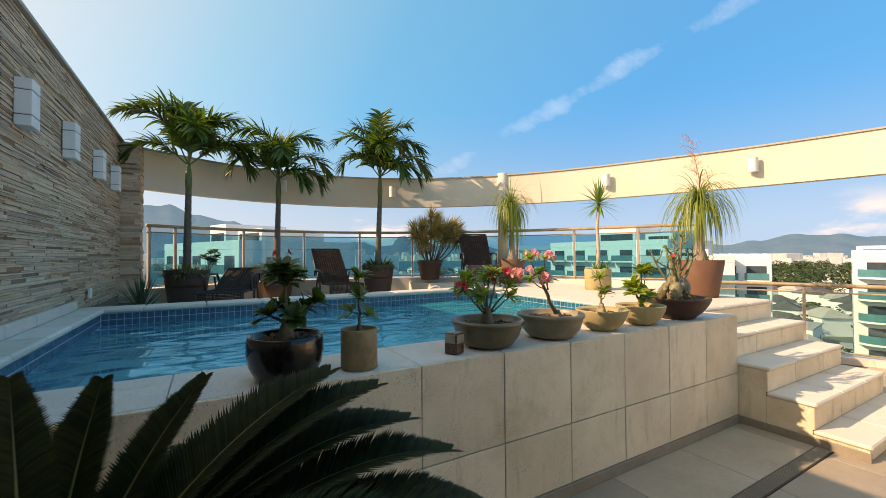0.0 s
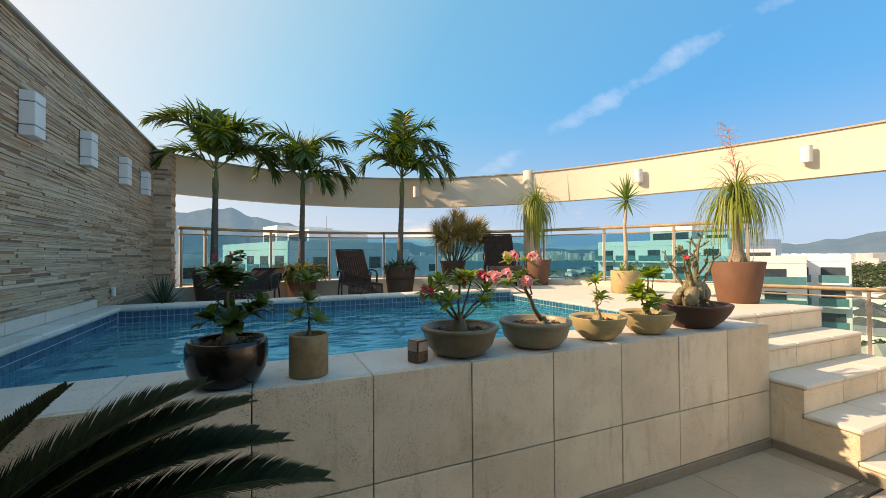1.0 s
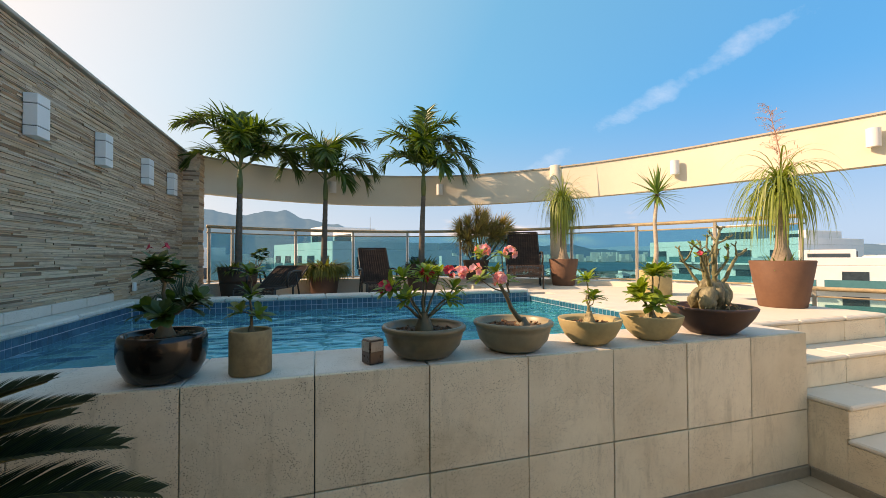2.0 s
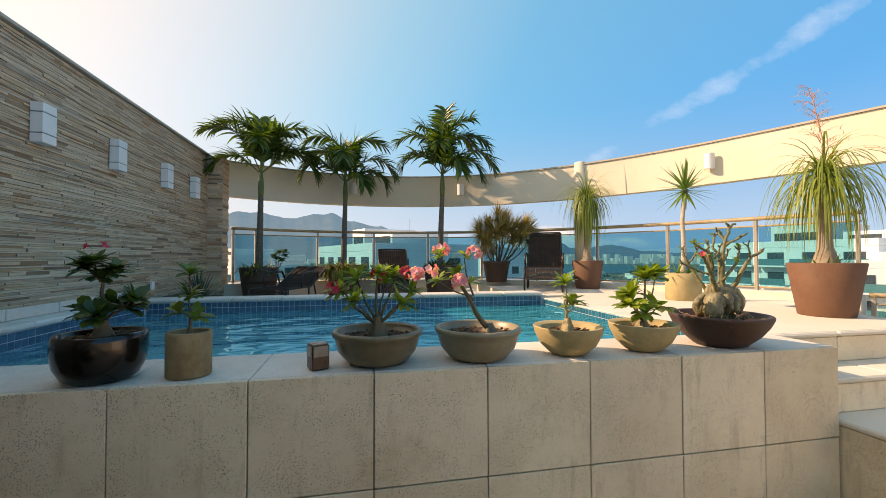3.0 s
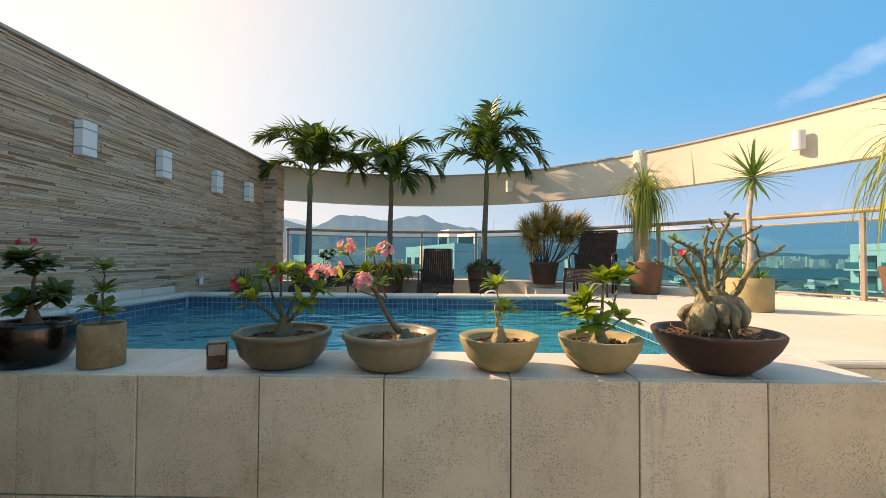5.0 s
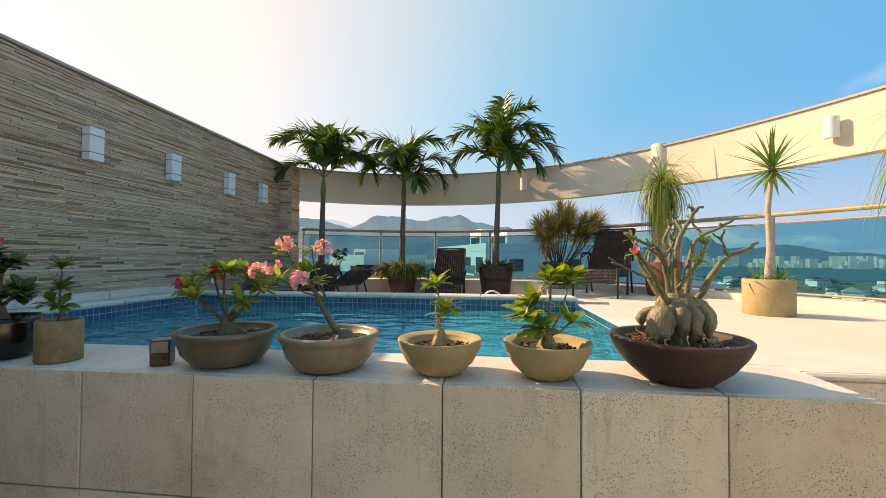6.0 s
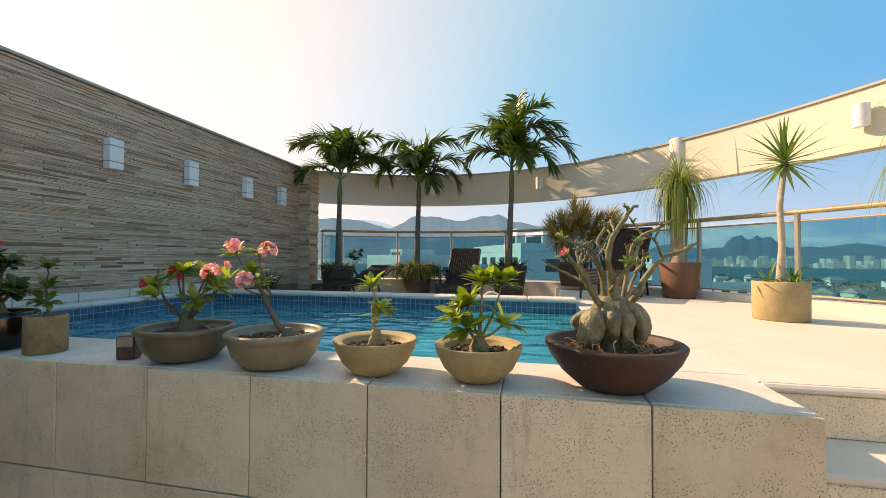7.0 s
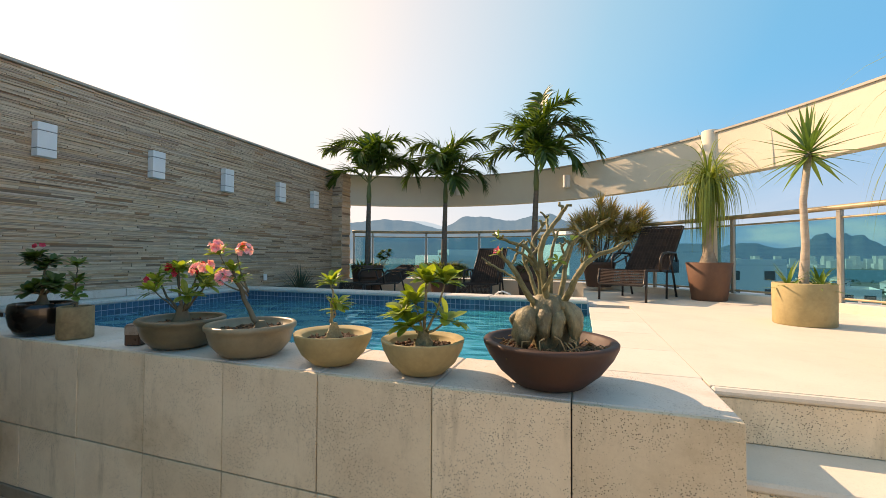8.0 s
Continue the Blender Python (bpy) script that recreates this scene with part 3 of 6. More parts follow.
# tall curved fascia band with its capping and pillar
setting("fascia", ribbon(S_LEFT - 0.5, RUN[-1], -0.16, 0.02, 2.795, 3.465, 120), PLASTER, "curved cream plaster beam above the balustrade", "beam", False)
setting("fascia_capping", ribbon(S_LEFT - 0.5, RUN[-1], -0.19, 0.045, 3.467, 3.495, 120), CAPPING, "thin brown metal capping on the curved beam", "trim")
p, d = along(RUN[nearest(7.2, 5.4)], -0.03)
g = Geo().lathe([(0.0, 3.53), (0.11, 3.53), (0.12, 3.52), (0.12, TOP + 0.085), (0, TOP + 0.085)], 32, (p.x, p.y, 0))
setting("pillar", g, PLASTER, "round cream plaster pillar carrying the curved beam", "pillar", True)

# stone-clad side wall with capping, end pillar, and white ledge
# run below y 0.5 is out of view, lengthened to shade the floor
wall_left = setting("wall_left", Geo().box(-0.25, -0.022, -4.5, 6.30, FLOOR, 3.49), SHADOWGAP, "tall side wall clad in split ledger stone", "wall")
setting("wall_capping", Geo().box(-0.29, 0.035, -4.5, 6.33, 3.492, 3.525, 0.006), CAPPING, "dark metal capping on the stone wall", "trim")
pillar_left = setting("wall_end", Geo().box(-0.02, 0.245, 6.12, 6.42, TOP - 0.2, 3.49), SHADOWGAP, "ledger stone pillar at the end of the side wall", "pillar")
g = Geo()
for i in range(6):
    y0 = POOL_Y0 - 0.55 + i * 0.575
    g.box(0.012, 0.05, y0 + 0.004, min(y0 + 0.571, POOL_Y1 + 0.02), LIP + 0.003, LIP + 0.095, 0.005)
setting("ledge_trim", g, COPING, "white stone upstand at the foot of the wall", "trim")
for i in range(6):
    y0 = POOL_Y0 + i * 0.575
    y1 = min(y0 + 0.571, POOL_Y1 - 0.002)
    if y1 - y0 > 0.1:
        tagged(part("coping", Geo().box(0.012, POOL_X0 + 0.03, y0, y1, LIP - 0.05, LIP, 0.014), COPING), "rounded white stone pool coping by the wall", "coping", "pool copings", "structure")
for i in range(9):
    x0 = i * 0.60
    x1 = min(x0 + 0.596, POOL_X1 + 0.10)
    tagged(part("coping", Geo().box(max(x0, 0.012), x1, POOL_Y1 - 0.03, POOL_Y1 + 0.27, LIP - 0.05, LIP, 0.014), COPING), "rounded white stone coping behind the pool", "coping", "pool copings", "structure")
setting("coping_base", Geo().box(0.0, POOL_X1 + 0.085, POOL_Y1 + 0.052, POOL_Y1 + 0.255, LOW - 0.2, LIP - 0.052), COPING, "stone base of the back coping", "coping")

# unseen walls behind the camera; the house wall closes the place and returns light
setting("wall_house", Geo().box(-6, 9.4, -6.2, -6, FLOOR, 2.5), PLASTER, "unseen plain cream house wall added behind the terrace", "wall")

# wall and roof slab added out of view to darken the left
setting("wall_porch", Geo().box(-0.25, 1.9, -3.6, -3.4, FLOOR, 2.68), PLASTER, "unseen plain cream wall added to shade the left corner", "wall")
setting("ceiling", Geo().box(-0.25, 1.9, -6.0, -1.05, 2.7, 2.85), PLASTER, "unseen plain cream roof slab added to shade the left corner", "ceiling")
# white wall added out of view as a reflector for the pool wall
setting("wall_wing", Geo().box(9.2, 9.4, -5.99, -1.9, FLOOR, 3.2), LAMPWHITE, "unseen plain white wall added to bounce sun onto the pool wall", "wall")

# stair
TREAD, RISE = 0.345, 0.2375
stair = thing("stone_stair", "cream travertine stair with rounded nosings up to the deck", "stair")
for k in range(5):
    zt = TOP - k * RISE if k else TOP
    y_front = deck_edge - k * TREAD
    if k:
        part("step_core", Geo().box(CORNER + 0.012, STAIR_X1 - 0.002, y_front + 0.03, y_front + TREAD + 0.028, FLOOR, zt - 0.042), SLAB, stair)
        for i in range(3):
            w = (STAIR_X1 - CORNER) / 3
            part("tread", Geo().box(CORNER + i * w + 0.003, CORNER + (i + 1) * w - 0.002, y_front - 0.005, y_front + TREAD + 0.025, zt - 0.04, zt, 0.012), DECK, stair)
    for i in range(3):
        w = (STAIR_X1 - CORNER) / 3
        part("riser", Geo().box(CORNER + i * w + 0.004, CORNER + (i + 1) * w - 0.003, y_front + 0.012, y_front + 0.029, max(zt - RISE, FLOOR) + 0.002, zt - 0.045, 0.003), SLAB, stair)
for i in range(3):
    w = (STAIR_X1 - CORNER) / 3
    part("nosing", Geo().box(CORNER + 0.006 + i * w, CORNER + (i + 1) * w + 0.002, deck_edge - 0.005, deck_edge + 0.36, TOP - 0.04, TOP - 0.004, 0.012), DECK, stair)


part("plinth", Geo().box(CORNER - 0.012, CORNER + 0.008, deck_edge - 4 * TREAD, -0.014, FLOOR - 0.004, FLOOR + 0.07, 0.003), bpy.data.materials["plinth_stone"], stair)


# ---------------------------------------------------------------- balustrade
def balustrade(name, s0, s1, z0, ztop, s_post, label, glass=PANE, tone="teal tinted glass pane"):
    b = thing(name, label, "balustrade")
    pts = [(*along(s0 + (s1 - s0) * i / 70, 0.0)[0], ztop - 0.03) for i in range(71)]
    part("top_rail", Geo().tube(pts, 0.032, 12), RAIL, b, "champagne coloured round top rail", True)
    part("second_rail", Geo().tube([(x, y, ztop - 0.145) for x, y, _ in pts], 0.013, 8), RAIL, b, "", True)
    part("bottom_rail", Geo().tube([(x, y, z0 + 0.045) for x, y, _ in pts], 0.013, 8), RAIL, b, "", True)
    step = 1.26
    k0 = math.ceil((s0 - s_post) / step)
    at = [s0 + 0.04] + [s for s in (s_post + step * k for k in range(k0, k0 + 30)) if s0 + 0.3 < s < s1 - 0.25] + [s1 - 0.04]
    post = Geo().box(-0.022, 0.022, -0.03, 0.03, 0, ztop - 0.06 - z0, 0.004).mesh("post", POST)
    for s in at:
        p, d = along(s)
        piece("post", post, b, (p.x, p.y, z0), math.degrees(math.atan2(d.y, d.x)))
    for sa, sb in zip(at, at[1:]):
        g = Geo()
        vs, fs, m = [], [], 6
        for i in range(m + 1):
            s = sa + 0.035 + (sb - sa - 0.07) * i / m
            for off in (-0.004, 0.004):
                p, _ = along(s, off)
                vs += [(p.x, p.y, z0 + 0.06), (p.x, p.y, ztop - 0.16)]
        for i in range(m):
            a, c = 4 * i, 4 * i + 4
            fs += [(a, c, c + 1, a + 1), (a + 3, c + 3, c + 2, a + 2), (a + 1, c + 1, c + 3, a + 3), (a + 2, c + 2, c, a)]
        fs += [(0, 1, 3, 2), (4 * m + 2, 4 * m + 3, 4 * m + 1, 4 * m)]
        pane = part("pane", g.add(vs, fs), glass, b, tone)
        pane.visible_shadow = False
    return b


balustrade("glass_balustrade", S_LEFT + 0.02, S_DECK, TOP + 0.09, 2.205, S_POST, "curved teal glass balustrade with champagne metal rails")
balustrade("lower_balustrade", S_DECK + 0.05, RUN[-1] - 0.02, FLOOR + 0.09, 1.13, S_DECK + 1.35, "lower clear glass balustrade along the terrace edge", CLEAR, "clear faintly green glass pane")


# ---------------------------------------------------------------- wall lamps
def wall_lamp():
    b = thing("wall_lamp", "white box wall lamp with two dark grooves on the stone wall", "wall lamp", group="lamps on the stone wall")
    for z0, z1 in ((0.0, 0.078), (0.086, 0.262), (0.270, 0.35)):
        g = Geo().box(0.0, 0.100, -0.083, 0.083, z0, z1, 0.004)
        part("shade", g, LAMPWHITE, b)
    part("core", Geo().box(-0.004, 0.092, -0.076, 0.076, 0.004, 0.346), LAMPGAP, b, "dark core showing in the grooves")
    return b


first = wall_lamp()
first.matrix_basis = pose(0.004, 0.90, 2.595)
for y in (2.07, 3.19, 4.38, 5.38):
    copy_thing(first, pose(0.004, y, 2.595))


def beam_lamp():
    b = thing("beam_lamp", "white half-round wall lamp on the curved beam", "wall lamp", group="lamps on the curved beam")
    n = 14
    prof = [(0.075 * math.cos(math.pi * i / n), -0.055 - 0.085 * math.sin(math.pi * i / n)) for i in range(n + 1)]
    g = Geo()
    vs = [(x, y, 0) for x, y in prof] + [(x, y, 0.25) for x, y in prof]
    m = n + 1
    fs = [(i, i + 1, m + i + 1, m + i) for i in range(n)] + [tuple(range(m))[::-1], tuple(range(m, 2 * m)), (n, 0, m, m + n)]
    part("shade", g.add(vs, fs), LAMPWHITE, b)
    part("bracket", Geo().box(-0.03, 0.03, -0.06, 0.0, 0.09, 0.16, 0.004), LAMPWHITE, b)
    return b


first = beam_lamp()
spots_at = [(2.62, 7.5), (5.15, 7.2), (8.42, 3.52), (9.45, 1.32), (9.95, -0.4)]
for k, (x, y) in enumerate(spots_at):
    p, d = along(RUN[nearest(x, y)], 0.02)
    m = pose(p.x, p.y, 3.03, 0, 0, math.degrees(math.atan2(d.y, d.x)))
    if k:
        copy_thing(first, m)
    else:
        first.matrix_basis = m

# drain in the lower floor
drain = thing("floor_drain", "narrow dark slotted metal drain in the floor", "drain", (0, 0, 0))
part("channel", Geo().box(2.2, 5.86, -0.72, -0.60, FLOOR - 0.006, FLOOR + 0.001, 0.001), GRATE, drain)
bar = Geo().box(-0.006, 0.006, -0.05, 0.05, 0, 0.004, 0.001).mesh("bar", bpy.data.materials["plinth_stone"])
for i in range(182):
    piece("bar", bar, drain, (2.22 + i * 0.02, -0.66, FLOOR + 0.001))


# ---------------------------------------------------------------- pots
def pot(name, label, at, prof, mat, soil_r, soil_z, soil_mat=SOIL, seg=40, turn=0, squash=(1, 1), chips=0, group=""):
    b = thing(name, label, "plant pot", at, turn, group)
    part("shell", Geo().lathe(prof, seg, squash=squash), mat, b, "", True)
    lump = Geo()
    n = 14
    vs, fs = [(0, 0, soil_z + 0.012)], []
    for k in range(1, 6):
        for i in range(n * 2):
            a = math.pi * i / n
            r = soil_r * k / 5
            vs.append((r * math.cos(a) * squash[0], r * math.sin(a) * squash[1], soil_z + 0.012 * noise.noise(Vector((at[0] * 9 + r * 14 * math.cos(a), r * 14 * math.sin(a), at[1])))))
    m = n * 2
    fs += [(0, 1 + i, 1 + (i + 1) % m) for i in range(m)]
    for k in range(4):
        fs += [(1 + k * m + i, 1 + (k + 1) * m + i, 1 + (k + 1) * m + (i + 1) % m, 1 + k * m + (i + 1) % m) for i in range(m)]
    part("soil", lump.add(vs, fs), soil_mat, b, "", True)
    if chips:
        g = Geo()
        r2 = random.Random(int(at[0] * 100))
        for _ in range(chips):
            a, r = r2.uniform(0, 6.28), soil_r * math.sqrt(r2.random()) * 0.92
            s = r2.uniform(0.004, 0.010)
            g.box(-s, s * 1.3, -s, s, -s * 0.4, s * 0.6, s * 0.25, pose(r * math.cos(a) * squash[0], r * math.sin(a) * squash[1], soil_z + 0.008, r2.uniform(-40, 40), r2.uniform(-40, 40), r2.uniform(0, 360)))
        tagged(part("chip_litter", g, CHIPS, b, "loose bark chips on the soil"), "", "", "", "stuff")
    return b


def bowl(r, h, lip=0.022, base=0.5, round_=0.55):
    """Profile of a rounded bowl with a thick lip."""
    prof = [(0.001, 0.0), (r * base, 0.0)]
    for i in range(1, 9):
        s = i / 8
        prof.append((r * (base + (1 - base) * math.sin(s * math.pi / 2) ** round_), h * (1 - math.cos(s * math.pi / 2)) ** 0.85 if s < 1 else h * 0.93))
    return prof + [(r * 1.005, h * 0.97), (r - 0.006, h), (r - lip + 0.004, h), (r - lip, h - 0.008), (r - lip - 0.012, h * 0.55), (0.001, h * 0.5)]


def cone(r0, r1, h, lip=0.025, band=0.0):
    prof = [(0.001, 0.0), (r0 - 0.006, 0.0), (r0, 0.008)]
    if band:
        prof += [(r1 - 0.012, h - band), (r1, h - band + 0.008)]
    return prof + [(r1, h - 0.01), (r1 - 0.007, h), (r1 - lip + 0.006, h), (r1 - lip, h - 0.01), (r1 - lip - 0.01, h * 0.6), (0.001, h * 0.58)]


# ---------------------------------------------------------------- desert roses
def rosette(g, p, way, n, length, width, r2, spread=1.0, droop=0.5):
    way = Vector(way).normalized()
    s = way.orthogonal().normalized()
    u = way.cross(s)
    for i in range(n):
        a = i * 2.399 + r2.uniform(-0.3, 0.3)
        tilt = r2.uniform(0.35, 1.0) * spread
        d = way * (1 - 0.75 * tilt) + (s * math.cos(a) + u * math.sin(a)) * tilt
        k = r2.uniform(0.7, 1.15)
        g.blade(Vector(p) - way * r2.uniform(0, 0.02), d, way + Vector((0, 0, 0.3)), length * k, width * k, droop * r2.uniform(0.4, 1.3), 5, (0.18, 0.45, 0.8, 1.0, 0.85, 0.0), 0.18)


def bloom(g, p, way, size, r2):
    way = Vector(way).normalized()
    s = way.orthogonal().normalized()
    u = way.cross(s)
    for i in range(5):
        a = i * 1.2566 + r2.uniform(-0.1, 0.1)
        d = way * 0.55 + s * math.cos(a) + u * math.sin(a)
        g.blade(p, d, way, size, size * 0.85, 0.25, 4, (0.25, 0.85, 1.0, 0.85, 0.25), 0.15)
    g.blade(Vector(p) - way * size * 0.7, way, s, size * 0.7, size * 0.28, 0, 2, (0.5, 0.8, 1.0))


def branch(g, a, b, r0, r1, bend, r2, n=7):
    a, b = Vector(a), Vector(b)
    side = (b - a).cross(Vector((0, 0, 1)))
    off = Vector(bend)
    pts = []
    for i in range(n):
        s = i / (n - 1)
        pts.append(a.lerp(b, s) + off * math.sin(math.pi * s) + Vector((r2.uniform(-1, 1), r2.uniform(-1, 1), r2.uniform(-1, 1))) * 1.1 * r1 * (0 < i < n - 1))
    g.tube(pts, [r0 + (r1 - r0) * (i / (n - 1)) ** 0.8 for i in range(n)], 9)
    return pts


def desert_rose(name, label, at, caudex, stems, leaf, flowers=(), bark=GREYBARK, leafmat=ROSELEAF, seed=1, petal=PETAL, lean=0.0, lush=2.1):
    """caudex: (radius, height) of the swollen foot; stems: (foot height, tip x, y, z, thickness, leaves); flowers: (x, y, z, count)."""
    r2 = random.Random(seed)
    b = thing(name, label, "plant", at)
    R, H = caudex
    g = Geo()
    g.lathe([(R * 0.95, -0.03), (R * 1.08, 0.0), (R, H * 0.25), (R * 0.72, H * 0.55), (R * 0.5, H * 0.85), (R * 0.42, H), (0.001, H * 1.02)], 18, wob=lambda a, k: 1 + 0.13 * math.sin(3 * a + 1) + 0.08 * math.sin(5 * a))
    lv = Geo()
    for z0, x, y, z, r, n in stems:
        sg = Geo()
        pts = branch(sg, (x * 0.08 + lean * (z0 - 0.055), y * 0.08, z0), (x, y, z), r * 0.78, r * 0.36, (x * 0.05 + r2.uniform(-0.01, 0.01), y * 0.05, -0.02 * abs(x)), r2)
        part("branch", sg, bark, b, "", True)
        if n:
            rosette(lv, pts[-1], (pts[-1] - pts[-2]) + Vector((0, 0, 0.02)), int(n * lush), leaf[0], leaf[1], r2, 1.05, 0.7)
    part("stem", g, bark, b, "", True)
    if lv.v:
        part("foliage", lv, leafmat, b)
    for x, y, z, n in flowers:
        for _ in range(int(n * 1.6 + 0.5)):
            fg = Geo()
            d = Vector((r2.uniform(-1, 1), r2.uniform(-1, 0.6), r2.uniform(-0.3, 1))).normalized()
            bloom(fg, Vector((x, y, z)) + d * 0.035, d, r2.uniform(0.020, 0.030), r2)
            part("flower", fg, petal, b)
    return b


Z0 = TOP + 0.002
# black glazed round pot
pot("glazed_pot", "round black glazed pot with bark chips on the pool wall", (1.57, 0.17, Z0), [(0.001, 0), (0.12, 0), (0.15, 0.02), (0.178, 0.075), (0.190, 0.14), (0.188, 0.20), (0.182, 0.222), (0.175, 0.228), (0.165, 0.222), (0.160, 0.18), (0.001, 0.17)], BLACKGLAZE, 0.161, 0.196, SOIL, chips=150)
desert_rose("leafy_desert_rose", "dark green desert rose with two leafy tiers in a black pot", (1.57, 0.17, Z0 + 0.19), (0.042, 0.10),
            [(0.08, 0.0, 0.0, 0.31, 0.018, 12), (0.10, 0.10, 0.02, 0.16, 0.012, 11), (0.10, -0.08, 0.03, 0.14, 0.012, 11), (0.1, 0.02, -0.08, 0.13, 0.011, 11), (0.28, -0.05, -0.04, 0.36, 0.009, 10), (0.28, 0.05, 0.02, 0.35, 0.009, 10), (0.1, 0.0, 0.09, 0.16, 0.01, 10), (0.1, 0.15, -0.02, 0.20, 0.009, 9), (0.29, -0.01, -0.05, 0.38, 0.008, 9)],
            (0.095, 0.050), [(-0.02, -0.02, 0.44, 1)], GREYBARK, DARKLEAF, 3, REDPETAL, 0.0, 2.6)
# tan concrete cylinder
pot("cylinder_pot", "straight tan concrete cylinder pot on the pool wall", (1.96, 0.16, Z0), [(0.001, 0), (0.098, 0), (0.102, 0.006), (0.102, 0.214), (0.098, 0.22), (0.088, 0.22), (0.084, 0.214), (0.084, 0.18), (0.001, 0.175)], CONCRETE, 0.083, 0.182)
desert_rose("slim_desert_rose", "slim young desert rose with fresh green leaves in a cylinder pot", (1.96, 0.16, Z0 + 0.18), (0.02, 0.06),
            [(0.03, 0.0, 0.0, 0.22, 0.012, 12), (0.12, -0.05, 0.0, 0.14, 0.006, 7), (0.12, 0.04, -0.03, 0.12, 0.006, 7), (0.2, 0.0, 0.0, 0.33, 0.008, 11)], (0.085, 0.038), (), GREYBARK, MIDLEAF, 5)
# small printed tin
tin = thing("small_tin", "small brown square tin with pale upper panel", "tin", (2.585, 0.15, Z0), 24)
part("body", Geo().box(-0.046, 0.046, -0.046, 0.046, 0, 0.130, 0.006), BRANDBOX, tin)
part("label_panel", Geo().box(-0.039, 0.039, -0.0485, -0.0465, 0.070, 0.124, 0.0005), TINLID, tin, "pale printed upper panel")
part("label_panel", Geo().box(-0.0485, -0.0465, -0.039, 0.039, 0.070, 0.124, 0.0005), TINLID, tin, "pale printed upper panel")
part("lid", Geo().box(-0.041, 0.041, -0.041, 0.041, 0.1305, 0.136, 0.002), TINLID, tin)

OL = [(0.001, 0), (0.13, 0), (0.17, 0.018), (0.215, 0.07), (0.232, 0.125), (0.238, 0.150), (0.250, 0.158), (0.252, 0.176), (0.244, 0.186), (0.228, 0.186), (0.222, 0.176), (0.212, 0.14), (0.001, 0.12)]
pot("stoneware_bowl", "wide olive stoneware bowl with a rolled rim", (2.90, 0.22, Z0), OL, OLIVEGLAZE, 0.214, 0.142, chips=40, group="stoneware bowls")
desert_rose("flowering_desert_rose", "branching desert rose with red and pink flowers", (2.90, 0.22, Z0 + 0.14), (0.05, 0.12),
            [(0.08, -0.20, -0.02, 0.27, 0.013, 12), (0.08, -0.12, 0.05, 0.33, 0.012, 13), (0.09, 0.0, -0.03, 0.36, 0.013, 13), (0.09, 0.10, 0.02, 0.35, 0.012, 13), (0.08, 0.19, 0.0, 0.26, 0.012, 11), (0.08, 0.13, -0.08, 0.20, 0.009, 8), (0.07, -0.12, -0.10, 0.22, 0.009, 9), (0.08, 0.05, 0.1, 0.3, 0.010, 11)],
            (0.105, 0.034), [(-0.24, -0.03, 0.27, 4), (0.16, 0.0, 0.35, 4), (-0.06, -0.05, 0.36, 2), (0.05, -0.06, 0.33, 1)], GREYBARK, ROSELEAF, 11, REDPETAL, 0.0, 2.7)
pot("stoneware_bowl", "wide grey-beige stoneware bowl with a thick rim", (3.48, 0.20, Z0), OL, surface("beige_stoneware", (0.17, 0.135, 0.08), (0.31, 0.26, 0.17), 25, 6, 0.4, 0.2, 0.002), 0.214, 0.142, chips=120, group="stoneware bowls")
desert_rose("leaning_desert_rose", "leaning desert rose with coral pink flower clusters", (3.55, 0.20, Z0 + 0.14), (0.045, 0.06),
            [(0.02, -0.20, -0.02, 0.36, 0.024, 10), (0.22, -0.32, -0.05, 0.32, 0.007, 7), (0.22, -0.16, -0.03, 0.47, 0.008, 6), (0.2, -0.30, -0.03, 0.46, 0.007, 7), (0.24, -0.13, -0.04, 0.30, 0.006, 6)],
            (0.085, 0.036), [(-0.10, -0.03, 0.47, 9), (-0.30, -0.05, 0.49, 7), (-0.20, -0.08, 0.31, 9), (-0.44, -0.05, 0.35, 7), (-0.36, -0.06, 0.37, 4)], GREYBARK, ROSELEAF, 13, PETAL, -0.50)
SB = [(0.001, 0), (0.085, 0), (0.115, 0.012), (0.165, 0.06), (0.198, 0.125), (0.208, 0.165), (0.208, 0.169), (0.205, 0.172), (0.202, 0.172), (0.166, 0.160), (0.163, 0.158), (0.161, 0.153), (0.152, 0.125), (0.001, 0.11)]
pot("sand_bowl", "thick-rimmed sand coloured cement bowl", (4.05, 0.19, Z0), SB, SANDPOT, 0.153, 0.130, chips=60, group="sand coloured bowls")
desert_rose("small_desert_rose", "small single-stemmed desert rose with pale swollen foot", (4.05, 0.19, Z0 + 0.128), (0.04, 0.09),
            [(0.05, -0.02, 0.0, 0.20, 0.017, 0), (0.16, -0.02, 0.0, 0.31, 0.009, 16), (0.14, 0.03, 0.0, 0.20, 0.006, 8), (0.12, 0.02, -0.02, 0.17, 0.006, 6)], (0.10, 0.032), (), BARK, ROSELEAF, 17)
pot("sand_bowl", "thick-rimmed sand coloured cement bowl in the sun", (4.57, 0.19, Z0), SB, SANDPOT, 0.153, 0.130, chips=60, group="sand coloured bowls")
desert_rose("bushy_desert_rose", "bushy desert rose with broad bright green leaves", (4.57, 0.19, Z0 + 0.128), (0.045, 0.08),
            [(0.05, 0.02, 0.0, 0.33, 0.014, 16), (0.06, -0.11, -0.02, 0.17, 0.011, 13), (0.06, 0.12, 0.02, 0.14, 0.010, 10), (0.06, -0.06, 0.04, 0.22, 0.010, 12), (0.06, 0.11, 0.02, 0.33, 0.010, 14), (0.06, -0.04, -0.07, 0.12, 0.008, 8)], (0.12, 0.052), (), BARK, ROSELEAF, 19)

